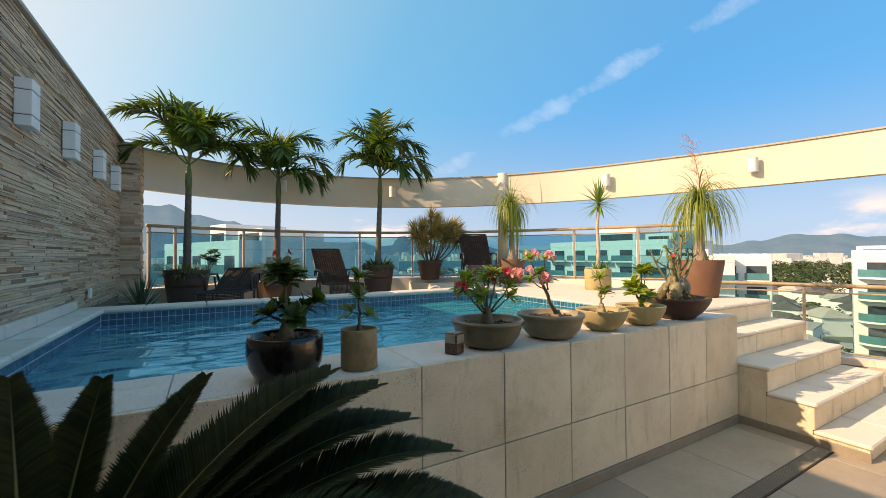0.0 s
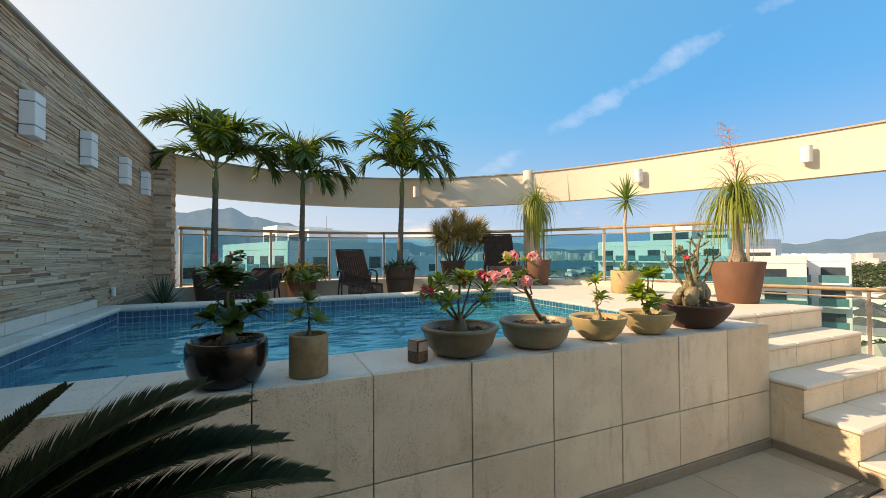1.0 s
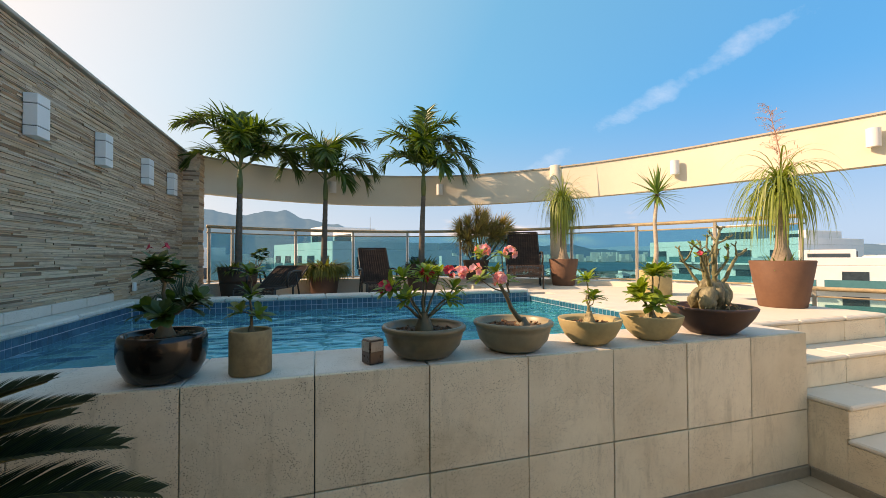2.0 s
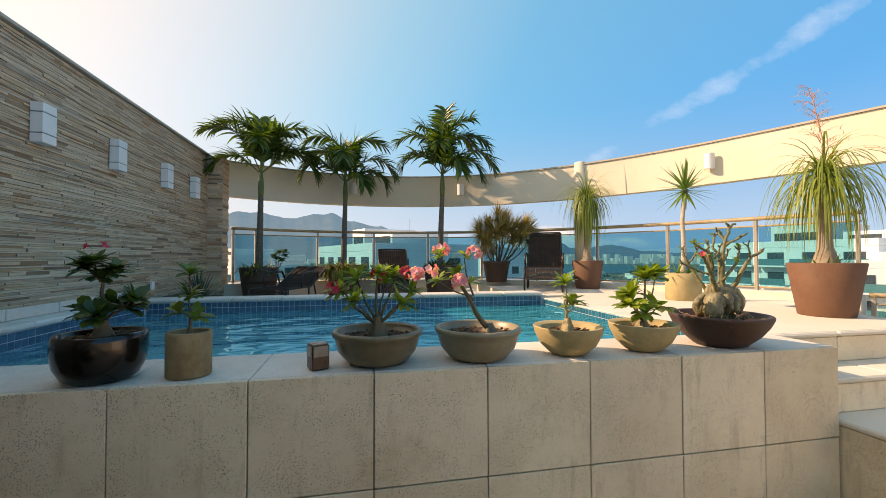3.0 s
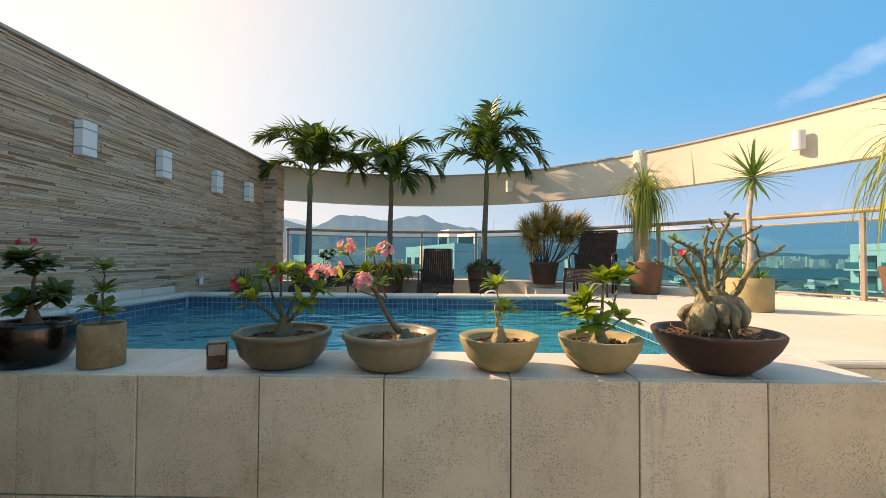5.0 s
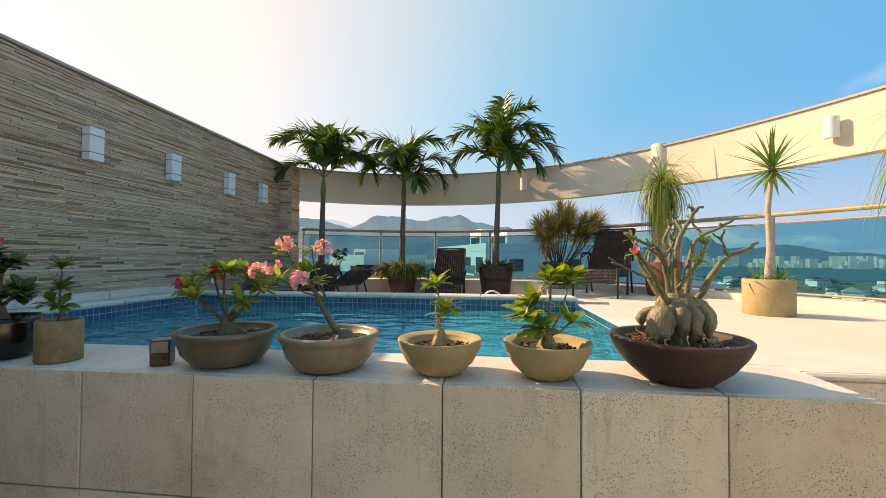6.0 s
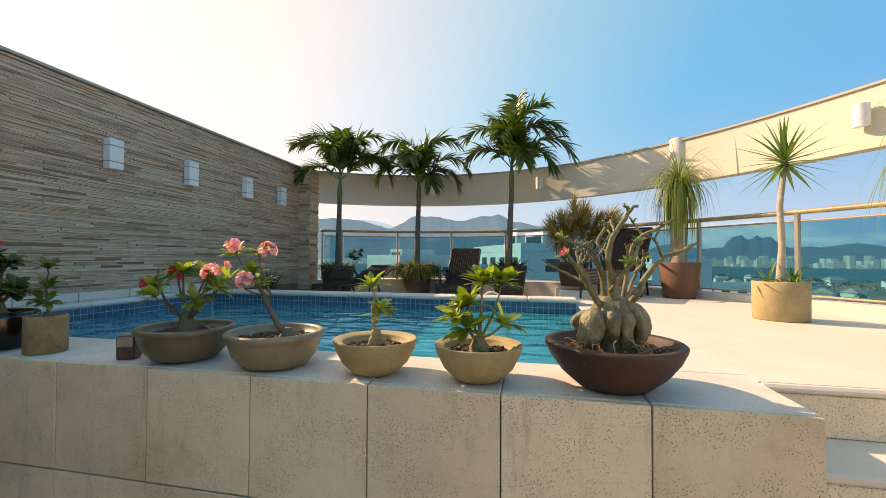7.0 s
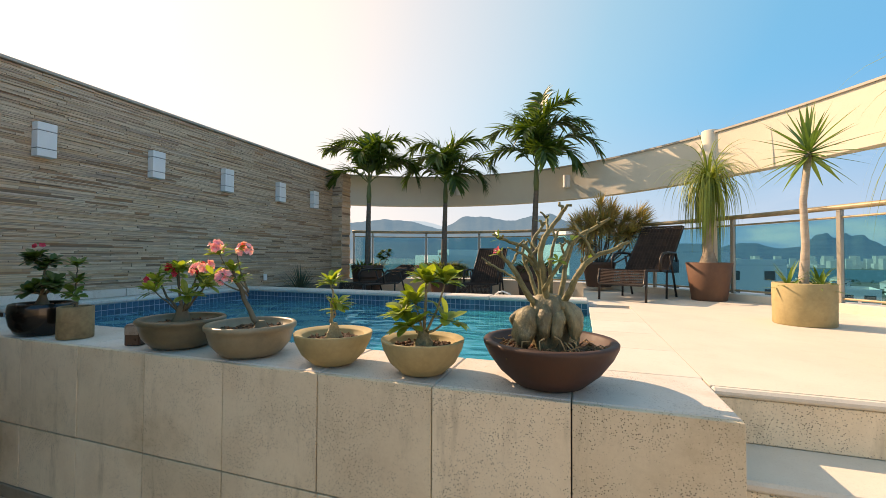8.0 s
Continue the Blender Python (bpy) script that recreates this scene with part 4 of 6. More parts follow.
# wide dark bowl with the old caudex
RB = [(0.001, 0), (0.14, 0), (0.165, 0.008), (0.24, 0.07), (0.29, 0.135), (0.315, 0.185), (0.317, 0.198), (0.310, 0.205), (0.286, 0.205), (0.278, 0.198), (0.25, 0.14), (0.001, 0.13)]
pot("shallow_bowl", "wide shallow dark rust bowl on the pool wall", (5.18, 0.225, Z0), [(0.95 * r, z) for r, z in RB], RUSTBOWL, 0.248, 0.158, chips=130)
old = thing("old_desert_rose", "old bare-branched desert rose with a huge knotted caudex", "plant", (5.18, 0.225, Z0 + 0.15))
r2 = random.Random(23)
g = Geo()
g.lathe([(0.07, -0.02), (0.082, 0.04), (0.092, 0.09), (0.096, 0.135), (0.090, 0.175), (0.080, 0.21), (0.070, 0.235), (0.05, 0.255), (0.001, 0.262)], 44, wob=lambda a, k: 0.84 + 0.16 * abs(math.sin(2.5 * a + 0.5 * k + 0.6)) + 0.26 * noise.fractal(Vector((2.6 * math.cos(a), 2.6 * math.sin(a), 1.4 * k)), 1.0, 2.0, 5))
part("caudex", g, CAUDEX, old, "pale knotted swollen trunk", True)
# hanging root lobes: angle, reach, thickness, top height, foot height
for i, (a, reach, r, hi, lo) in enumerate([(3.55, 0.125, 0.074, 0.17, 0.0), (2.95, 0.165, 0.034, 0.19, 0.08), (4.45, 0.085, 0.052, 0.20, 0.05), (5.25, 0.110, 0.036, 0.19, 0.03), (5.85, 0.125, 0.054, 0.22, 0.05), (0.35, 0.125, 0.050, 0.21, 0.02), (1.3, 0.12, 0.05, 0.18, 0.0), (2.2, 0.12, 0.05, 0.18, 0.0)]):
    sw = r2.uniform(-0.25, 0.25)
    pts, rad = [], []
    for k in range(13):
        q = k / 12
        rr = 0.03 + (reach - 0.03) * math.sin(min(1, q * 1.4) * math.pi / 2) - 0.025 * max(0, q - 0.7)
        aa = a + sw * q
        pts.append((rr * math.cos(aa), rr * math.sin(aa), lo + (hi - lo) * (1 - q ** 1.6)))
        rad.append(0.80 * r * (0.45 + 0.62 * math.sin(math.pi * min(1, q * 0.85 + 0.10)) ** 1.5) * (1 + 0.45 * noise.noise(Vector((i * 3.1, q * 4, 0.4)))))
    rad[-2] *= 0.75
    rad[-1] *= 0.25
    g = Geo().tube(pts, [0.9 * q for q in rad], 16)
    g.v = [tuple(Vector(p) + noise.noise_vector(Vector(p) * 15) * 0.018 + noise.noise_vector(Vector(p) * 40) * 0.007) for p in g.v]
    part("root_lobe", g, CAUDEX, old, "", True)
# thin feeding roots on the soil
for i in range(11):
    a = r2.uniform(3.3, 6.1)
    x, y, z = 0.13 * math.cos(a), 0.13 * math.sin(a), r2.uniform(0.04, 0.09)
    ex, ey = x * r2.uniform(1.2, 1.6) + r2.uniform(-0.05, 0.05), y * r2.uniform(1.2, 1.55)
    g = Geo().tube([(x, y, z), ((x + ex) / 2 + r2.uniform(-0.02, 0.02), (y + ey) / 2, z * 0.65 + 0.02), (ex, ey, 0.012)], [0.004, 0.003, 0.002], 6)
    part("rootlet", g, ROOTLET, old, "thin tan root", True)
lv = Geo()


def limb(r0, r1, *way):
    """A bare kinked branch through a few bends, blunt at its tip, with a pair of short twigs."""
    ext = [Vector(way[0]) * 2 - Vector(way[1])] + [Vector(w) for w in way] + [Vector(way[-1]) * 2 - Vector(way[-2])]
    pts = catmull(ext, 5)
    m = len(pts) - 1
    pts = [p + Vector((r2.uniform(-1, 1), r2.uniform(-1, 1), r2.uniform(-1, 1))) * 0.0035 * (i > 0) for i, p in enumerate(pts)]
    rad = [0.72 * (r0 + (r1 - r0) * (i / m) ** 0.7) * (1 + 0.16 * noise.noise(Vector((r0 * 900, i * 0.8, 0)))) for i in range(m + 1)]
    rad[-1] *= 0.7
    g = Geo().tube(pts, rad, 10)
    for s in (-1, 1):
        branch(g, pts[-2], pts[-1] + Vector((s * r2.uniform(0.01, 0.03), r2.uniform(-0.02, 0.02), r2.uniform(0.0, 0.03))), r1 * 0.8, r1 * 0.5, (0, 0, 0.003), r2, 4)
    part("branch", g, OLIVEBARK, old, "", True)
    return pts[-1]


ends = [
    limb(0.027, 0.011, (-0.03, -0.03, 0.18), (-0.09, -0.06, 0.26), (-0.165, -0.08, 0.39), (-0.215, -0.10, 0.44)),
    limb(0.011, 0.007, (-0.13, -0.06, 0.32), (-0.20, -0.02, 0.355), (-0.295, 0.0, 0.40)),
    limb(0.021, 0.009, (-0.03, 0.0, 0.20), (-0.05, 0.0, 0.36), (-0.09, -0.02, 0.46), (-0.14, -0.03, 0.487), (-0.23, -0.06, 0.52)),
    limb(0.024, 0.012, (0.0, -0.03, 0.20), (-0.025, -0.06, 0.37), (-0.027, -0.07, 0.48), (0.02, -0.05, 0.57), (0.075, -0.03, 0.65)),
    limb(0.013, 0.009, (-0.03, -0.06, 0.45), (-0.07, -0.03, 0.50), (-0.02, 0.0, 0.59)),
    limb(0.018, 0.009, (0.0, 0.04, 0.20), (0.0, 0.07, 0.33), (0.003, 0.08, 0.44), (0.025, 0.10, 0.54)),
    limb(0.021, 0.010, (0.04, 0.0, 0.20), (0.06, 0.02, 0.30), (0.09, 0.05, 0.46), (0.14, 0.05, 0.53), (0.235, 0.02, 0.585)),
    limb(0.016, 0.010, (-0.02, -0.05, 0.28), (0.02, -0.08, 0.35), (0.06, -0.09, 0.41), (0.10, -0.07, 0.50)),
    limb(0.027, 0.011, (0.04, -0.02, 0.19), (0.085, -0.05, 0.26), (0.145, -0.07, 0.38), (0.20, -0.06, 0.43), (0.31, -0.05, 0.475)),
    limb(0.018, 0.009, (0.05, 0.05, 0.20), (0.11, 0.10, 0.32), (0.16, 0.15, 0.42)),
    limb(0.018, 0.009, (-0.04, 0.05, 0.20), (-0.10, 0.11, 0.34), (-0.14, 0.14, 0.45), (-0.12, 0.17, 0.50)),
    limb(0.012, 0.007, (-0.05, -0.01, 0.36), (-0.10, -0.05, 0.43), (-0.155, -0.08, 0.46)),
]
for k, (x, y, z) in enumerate(((-0.08, -0.05, 0.43), (-0.165, -0.08, 0.39), (0.0, -0.06, 0.54), (0.15, 0.05, 0.53), (0.20, -0.06, 0.43), (0.07, 0.03, 0.40), (-0.12, 0.12, 0.40), (0.12, 0.11, 0.36))):
    turn = 0.9 * k
    limb(0.011, 0.007, (x, y, z), (x + 0.03 * math.cos(turn), y + 0.03 * math.sin(turn), z + 0.035), (x + 0.05 * math.cos(turn), y + 0.06 * math.sin(turn), z + r2.uniform(0.07, 0.11)))
for k in (0, 2, 4, 7, 9):
    rosette(lv, ends[k], (ends[k].x, ends[k].y, 0.3), 4, 0.055, 0.020, r2)
rosette(lv, (0.045, -0.10, 0.42), (0.1, -0.4, 0.6), 7, 0.05, 0.022, r2)
part("foliage", lv, ROSELEAF, old, "a few small fresh leaves at the tips")
fg = Geo()
bloom(fg, Vector((-0.22, -0.10, 0.455)), (-0.5, -0.5, 0.5), 0.024, r2)
part("flower", fg, REDPETAL, old)
g = Geo()
for i in range(60):
    a, r = r2.uniform(0, 6.28), r2.uniform(0.12, 0.22)
    p = Vector((r * math.cos(a), r * math.sin(a), r2.uniform(0.012, 0.03)))
    pts = [p]
    for _ in range(4):
        a += r2.uniform(-0.9, 0.9)
        pts.append(pts[-1] + Vector((math.cos(a) * 0.022, math.sin(a) * 0.022, r2.uniform(-0.012, 0.014))))
    g.tube(pts, r2.uniform(0.0015, 0.003), 4)
tagged(part("root_tangle", g, ROOT, old, "tangle of dry thin roots on the soil"), "", "", "", "stuff")


# ---------------------------------------------------------------- feather palms
def frond(az, e0, e1, length, leaf, r2, n=34, hang=1.0, width=0.04):
    """One feather leaf: the rib rises at e0 degrees and bends over to e1; leaflets stand off to both sides and hang at their ends."""
    a = math.radians(az)
    p, pts, ds = Vector((0, 0, 0)), [], []
    for i in range(17):
        s = i / 16
        q = max(0.0, (s - 0.2) / 0.8)
        e = math.radians(e0 + (e1 - e0) * q * q * (2.4 - 1.4 * q))
        d = Vector((math.cos(e) * math.cos(a), math.cos(e) * math.sin(a), math.sin(e)))
        pts.append(p.copy())
        ds.append(d)
        p = p + d * (length / 16)
    rib = Geo().tube(pts, [0.013 * (1 - 0.85 * i / 16) for i in range(17)], 6)
    lv = Geo()
    side = Vector((-math.sin(a), math.cos(a), 0))
    for i in range(n):
        s = 0.20 + 0.80 * i / (n - 1)
        k = min(int(s * 16), 15)
        q = pts[k].lerp(pts[k + 1], s * 16 - k)
        d = ds[k]
        up = side.cross(d)
        up = -up if up.z < 0 else up
        ln = leaf * (0.45 + 0.62 * math.sin(math.pi * (0.18 + 0.70 * s))) * r2.uniform(0.8, 1.12)
        for sg in (-1, 1):
            w = d * r2.uniform(0.65, 1.0) + side * sg * r2.uniform(0.5, 0.95) + up * r2.uniform(0.05, 0.65)
            lv.blade(q, w, up, ln, width * r2.uniform(0.8, 1.2), hang * r2.uniform(0.4, 1.5), 4, (0.45, 1.0, 0.95, 0.6, 0.05), 0.22)
    return rib, lv


def feather_palm(at, z_base, z_crown, fronds, seed, lean=(0, 0), label=""):
    r2 = random.Random(seed)
    b = thing("palm_tree", label, "palm tree", (at[0], at[1], z_base), group="palms in planters")
    h = z_crown - z_base
    n = 46
    ring = [(lean[0] * (i / n) ** 1.4, lean[1] * i / n, h * 0.76 * i / n) for i in range(n + 1)]
    part("trunk", Geo().tube(ring, [0.068 - 0.022 * (i / n) + (0.003 if i % 4 == 0 else 0) for i in range(n + 1)], 12), TRUNK, b, "slender ringed grey-brown trunk", True)
    top = Vector((lean[0], lean[1], h))
    part("crownshaft", Geo().tube([ring[-1], Vector(ring[-1]).lerp(top, 0.35), Vector(ring[-1]).lerp(top, 0.75), top + Vector((0, 0, 0.06))], [0.046, 0.056, 0.046, 0.024], 12), SHAFT, b, "smooth green crownshaft", True)
    for az, e0, e1, ln in fronds:
        rib, lv = frond(az, min(e0 + (12 if e0 > 50 else 3), 88), e1, ln * (1.1 if e0 > 50 else 1.0), 0.46, r2, 42, 0.95, 0.052)
        f = part("frond", rib, SHAFT, b)
        f.location = top
        part("foliage", lv, PALMLEAF, f)
    return b


PALMS = [
    ((0.9, 6.12), 1.36, 3.20, [(192, 80, -55, 1.45), (200, 55, -25, 1.25), (186, 38, -80, 1.05), (18, 66, -5, 1.25), (10, 44, -35, 1.2), (22, 40, -85, 1.4), (95, 72, -20, 1.15), (280, 62, -60, 1.0), (110, 88, 55, 1.05), (60, 60, -40, 1.15), (330, 70, -30, 1.1)], 31, (0.02, 0.0)),
    ((2.43, 6.80), 1.40, 3.22, [(180, 74, -50, 1.45), (192, 40, -82, 1.15), (170, 58, -70, 1.2), (4, 72, -40, 1.4), (12, 48, -75, 1.45), (0, 30, -88, 1.1), (80, 70, -30, 1.1), (270, 60, -70, 1.0), (50, 87, 40, 0.85), (130, 66, -30, 1.15), (310, 20, -85, 0.75)], 37, (0.03, 0.0)),
    ((4.44, 6.33), 1.42, 3.36, [(60, 88, 70, 1.35), (345, 82, 10, 1.35), (150, 84, 20, 1.2), (172, 64, -45, 1.35), (184, 44, -80, 1.15), (352, 62, -60, 1.45), (0, 45, -80, 1.55), (330, 28, -88, 1.1), (255, 66, -60, 1.05), (290, 35, -88, 0.95), (85, 60, -40, 1.15), (25, 70, -45, 1.35)], 41, (0.05, 0.0)),
]
for (at, z0, z1, fr, seed, lean), lab in zip(PALMS, ("slender palm with arching feather fronds in a brown planter", "palm with drooping fronds rising from a ferny planter", "taller palm with an upright young frond in a brown planter")):
    feather_palm(at, z0, z1, fr, seed, lean, lab)

for (x, y), h, lab in (((0.9, 6.12), 0.74, "dark brown round planter with low green growth"), ((2.43, 6.80), 0.76, "brown planter hidden under yellowish ferns"), ((4.44, 6.33), 0.76, "warm brown tapered planter with small shrubs")):
    pot("planter", lab, (x, y, LOW + 0.001), cone(0.25, 0.35, h), BROWNPOT, 0.31, h - 0.05, seg=36, group="palm planters")


def undergrowth(name, label, at, r, n, length, width, mat, seed, spread=1.0, droop=1.2):
    r2 = random.Random(seed)
    b = thing(name, label, "plant", at)
    g = Geo()
    for _ in range(n):
        a, q = r2.uniform(0, 6.28), r * math.sqrt(r2.random())
        e = r2.uniform(0.2, 1.3) / spread
        d = (math.cos(a) * math.cos(e), math.sin(a) * math.cos(e), math.sin(e))
        g.blade((q * math.cos(a), q * math.sin(a), 0), d, (0, 0, 1), length * r2.uniform(0.6, 1.2), width * r2.uniform(0.7, 1.2), droop * r2.uniform(0.4, 1.4), 4, (0.4, 1, 0.9, 0.5, 0), 0.2)
    part("foliage", g, mat, b)
    return b


undergrowth("fern", "yellow-green fern spilling over the planter", (2.43, 6.80, TOP + 0.36), 0.40, 1300, 0.36, 0.028, FERNLEAF, 51, 1.1, 2.6)
undergrowth("low_shrub", "low green growth in the planter", (0.9, 6.12, TOP + 0.34), 0.32, 260, 0.20, 0.035, FERNLEAF, 52)
undergrowth("low_shrub", "small broad-leaved green shrub in the planter", (4.44, 6.33, TOP + 0.37), 0.28, 150, 0.26, 0.055, DARKLEAF, 53)
desert_rose("round_shrub", "small round-leaved shrub beside the palm", (1.20, 6.22, TOP + 0.33), (0.02, 0.05), [(0.03, 0.05, -0.05, 0.36, 0.008, 12), (0.03, -0.05, 0.0, 0.30, 0.007, 12), (0.03, 0.15, 0.0, 0.30, 0.007, 12), (0.03, 0.10, -0.08, 0.22, 0.007, 10), (0.03, 0.0, -0.1, 0.25, 0.007, 10), (0.03, 0.12, 0.1, 0.38, 0.007, 10)], (0.10, 0.06), (), GREYBARK, DARKLEAF, 54)


# ---------------------------------------------------------------- narrow-leaved plants
def burst(g, p, way, n, length, width, r2, lo=-0.5, hi=1.4, droop=0.5, seg=4, shape=(0.7, 1.0, 0.8, 0.45, 0.0), fold=0.25):
    way = Vector(way).normalized()
    s = way.orthogonal().normalized()
    u = way.cross(s)
    for i in range(n):
        a = i * 2.39996 + r2.uniform(-0.2, 0.2)
        e = lo + (hi - lo) * (i + r2.random()) / n
        d = way * math.sin(e) + (s * math.cos(a) + u * math.sin(a)) * math.cos(e)
        g.blade(Vector(p) + way * (0.06 * (i / n)), d, way, length * r2.uniform(0.8, 1.12), width * r2.uniform(0.8, 1.15), droop * r2.uniform(0.3, 1.5), seg, shape, fold)


# dracaena clump
pot("brown_pot", "dark brown round tapered pot on the kerb", (5.62, 6.12, TOP + 0.072), cone(0.21, 0.29, 0.44, 0.03, 0.06), BROWNPOT, 0.25, 0.38)
b = thing("dracaena", "bronze-green dracaena clump with many narrow rosettes", "plant", (5.62, 6.12, TOP + 0.45))
r2 = random.Random(61)
for x, y, z in ((-0.20, -0.05, 0.62), (-0.02, 0.0, 0.80), (-0.34, 0.0, 0.48), (0.10, -0.12, 0.55), (-0.10, -0.2, 0.50), (0.30, 0.0, 0.62), (0.52, -0.05, 0.58), (0.40, 0.12, 0.50), (0.62, 0.02, 0.42), (-0.12, 0.15, 0.6), (0.16, 0.12, 0.66), (0.36, -0.16, 0.44), (0.0, -0.15, 0.62), (-0.25, -0.15, 0.38), (0.22, -0.1, 0.42), (0.48, 0.05, 0.68), (-0.3, 0.1, 0.58), (0.1, 0.0, 0.74)):
    x, y, z = x * 1.15 + 0.05, y * 1.15, z * 1.28
    g = Geo()
    branch(g, (x * 0.15, y * 0.2, -0.05), (x, y, z), 0.014, 0.010, (x * 0.12, 0, -0.02), r2)
    part("stem", g, TRUNK, b, "", True)
    g = Geo()
    burst(g, (x, y, z - 0.04), (x * 1.1, y * 1.1 - 0.15, 0.8), 130, 0.34, 0.020, r2, -0.75, 1.35, 0.25)
    part("rosette", g, DRACLEAF, b)
g = Geo()
for k in range(60):
    a = r2.uniform(0, 6.28)
    g.blade((r2.uniform(-0.35, 0.0), r2.uniform(-0.15, 0.1), r2.uniform(0.25, 0.5)), (math.cos(a) * 0.5, math.sin(a) * 0.5, -0.6), (0, 0, 1), 0.22, 0.018, 0.8, 3, (0.6, 1, 0.6, 0))
part("dry_foliage", g, DRYLEAF, b, "dry reddish hanging leaves")


def ponytail(at, z0, h, n, length, seed, label, sag, low=0.3):
    r2 = random.Random(seed)
    b = thing("ponytail_palm", label, "plant", (at[0], at[1], z0))
    prof = [(0.12, -0.03), (0.125, 0.03), (0.10, 0.10), (0.065, 0.22), (0.05, h * 0.5), (0.042, h), (0.001, h + 0.02)]
    part("trunk", Geo().lathe(prof, 18, wob=lambda a, k: 1 + 0.06 * math.sin(5 * a)), BULB, b, "swollen grey-brown bottle trunk", True)
    g = Geo()
    for i in range(n):
        a = i * 2.39996
        e = r2.uniform(low, 1.54)
        d = Vector((math.cos(a) * math.cos(e), math.sin(a) * math.cos(e), math.sin(e)))
        g.blade((0.03 * math.cos(a), 0.03 * math.sin(a), h + r2.uniform(-0.12, 0.06)), d, (0, 0, 1), length * r2.uniform(0.6, 1.15), 0.017 * r2.uniform(0.7, 1.3), r2.uniform(*sag), 10, (0.8, 1, 1, 0.8, 0.6, 0.3, 0.0))
    part("foliage", g, PONYLEAF, b, "long thin arching leaves")
    return b


pot("terracotta_pot", "tapered terracotta pot on the deck", (7.02, 4.90, TOP - 0.001), cone(0.215, 0.285, 0.53, 0.03), TERRACOTTA, 0.245, 0.47)
ponytail((7.02, 4.90), TOP + 0.46, 1.22, 340, 0.95, 71, "ponytail palm with thin drooping leaves in terracotta", (2.0, 12.0), 1.0)
pot("terracotta_pot", "large tapered terracotta pot by the stair", (7.42, 1.16, TOP - 0.001), cone(0.225, 0.308, 0.53, 0.035), TERRACOTTA, 0.265, 0.46)
pony = ponytail((7.42, 1.16), TOP + 0.46, 0.95, 270, 0.92, 73, "ponytail palm with a dry pinkish flower stalk", (3.0, 7.0))
r2 = random.Random(77)
g = Geo()
g.tube([(0, 0, 0.85), (0.01, -0.01, 1.25), (0.0, 0.05, 1.6), (0.05, 0.15, 1.93)], [0.009, 0.007, 0.005, 0.002], 6)
for i in range(60):
    s = 0.15 + 0.85 * i / 60
    p = Vector((0.02 * s + 0.03 * s * s, 0.15 * s * s, 0.85 + 1.08 * s))
    a = r2.uniform(0, 6.28)
    ln = 0.24 * (1.1 - 0.5 * s) * r2.uniform(0.6, 1.1)
    q = p + Vector((math.cos(a), math.sin(a), 0.35)) * ln
    g.tube([p, p.lerp(q, 0.5) + Vector((0, 0, 0.02)), q], [0.0025, 0.002, 0.001], 4, False)
    for k in range(7):
        c = p.lerp(q, 0.3 + 0.1 * k)
        d = Vector((r2.uniform(-1, 1), r2.uniform(-1, 1), r2.uniform(-0.6, 0.8)))
        g.blade(c, d, (0, 0, 1), r2.uniform(0.03, 0.06), 0.006, 0.3, 2, (0.4, 1, 0.2))
part("flower_stalk", g, STALK, pony, "dry pinkish branched flower stalk")
undergrowth("small_yucca", "small spiky green offsets at the ponytail's foot", (7.42, 1.16, TOP + 0.46), 0.16, 34, 0.22, 0.02, YUCCALEAF, 78, 1.0, 0.5)

# yucca cane in the low concrete drum
pot("drum_pot", "low round sand coloured concrete drum on the deck", (7.20, 2.77, TOP - 0.001), [(0.001, 0), (0.215, 0), (0.222, 0.008), (0.226, 0.36), (0.22, 0.37), (0.202, 0.37), (0.196, 0.36), (0.19, 0.28), (0.001, 0.27)], SANDPOT, 0.19, 0.31)
b = thing("yucca_cane", "tall single-caned yucca with a spiky green head", "plant", (7.20, 2.77, TOP + 0.30))
g = Geo()
g.tube([(0.0, 0, -0.03), (0.0, 0, 0.05), (0.015, -0.01, 0.4), (0.01, 0.01, 0.8), (0.05, 0.0, 1.24)], [0.058, 0.040, 0.030, 0.027, 0.027], 12)
part("cane", g, CANE, b, "pale ringed cane", True)
r2 = random.Random(83)
g = Geo()
burst(g, (0.05, 0, 1.2), (0, 0, 1), 50, 0.44, 0.042, r2, -0.75, 1.5, 0.25)
part("foliage", g, YUCCALEAF, b, "stiff pointed green leaves")
for (x, y), count, ln, low_e, high_e in (((-0.13, -0.05), 16, 0.24, 0.2, 1.4), ((0.12, 0.03), 18, 0.24, 0.0, 1.2), ((0.08, -0.12), 14, 0.20, 0.0, 1.2)):
    g = Geo()
    burst(g, (x, y, 0.0), (0, 0, 1), count, ln, 0.026, r2, low_e, high_e, 0.6)
    part("offset_rosette", g, YUCCALEAF, b, "small leafy offset at the foot")

# grey spiky clump by the stone wall
b = thing("grey_yucca", "grey-green spiky clump growing by the stone wall", "plant", (0.46, 4.45, LOW + 0.001))
g = Geo()
r2 = random.Random(89)
burst(g, (0, 0, 0.2), (0, 0, 1), 150, 0.52, 0.02, r2, 0.05, 1.5, 0.35)
g.tube([(0, 0, 0), (0, 0, 0.25)], 0.05, 8)
part("foliage", g, GREYLEAF, b)
tap = thing("garden_tap_box", "small white outlet box low on the stone wall", "outlet", (0.016, 4.05, 1.16))
part("cover", Geo().box(0, 0.03, -0.035, 0.035, 0, 0.11, 0.005), LAMPWHITE, tap)


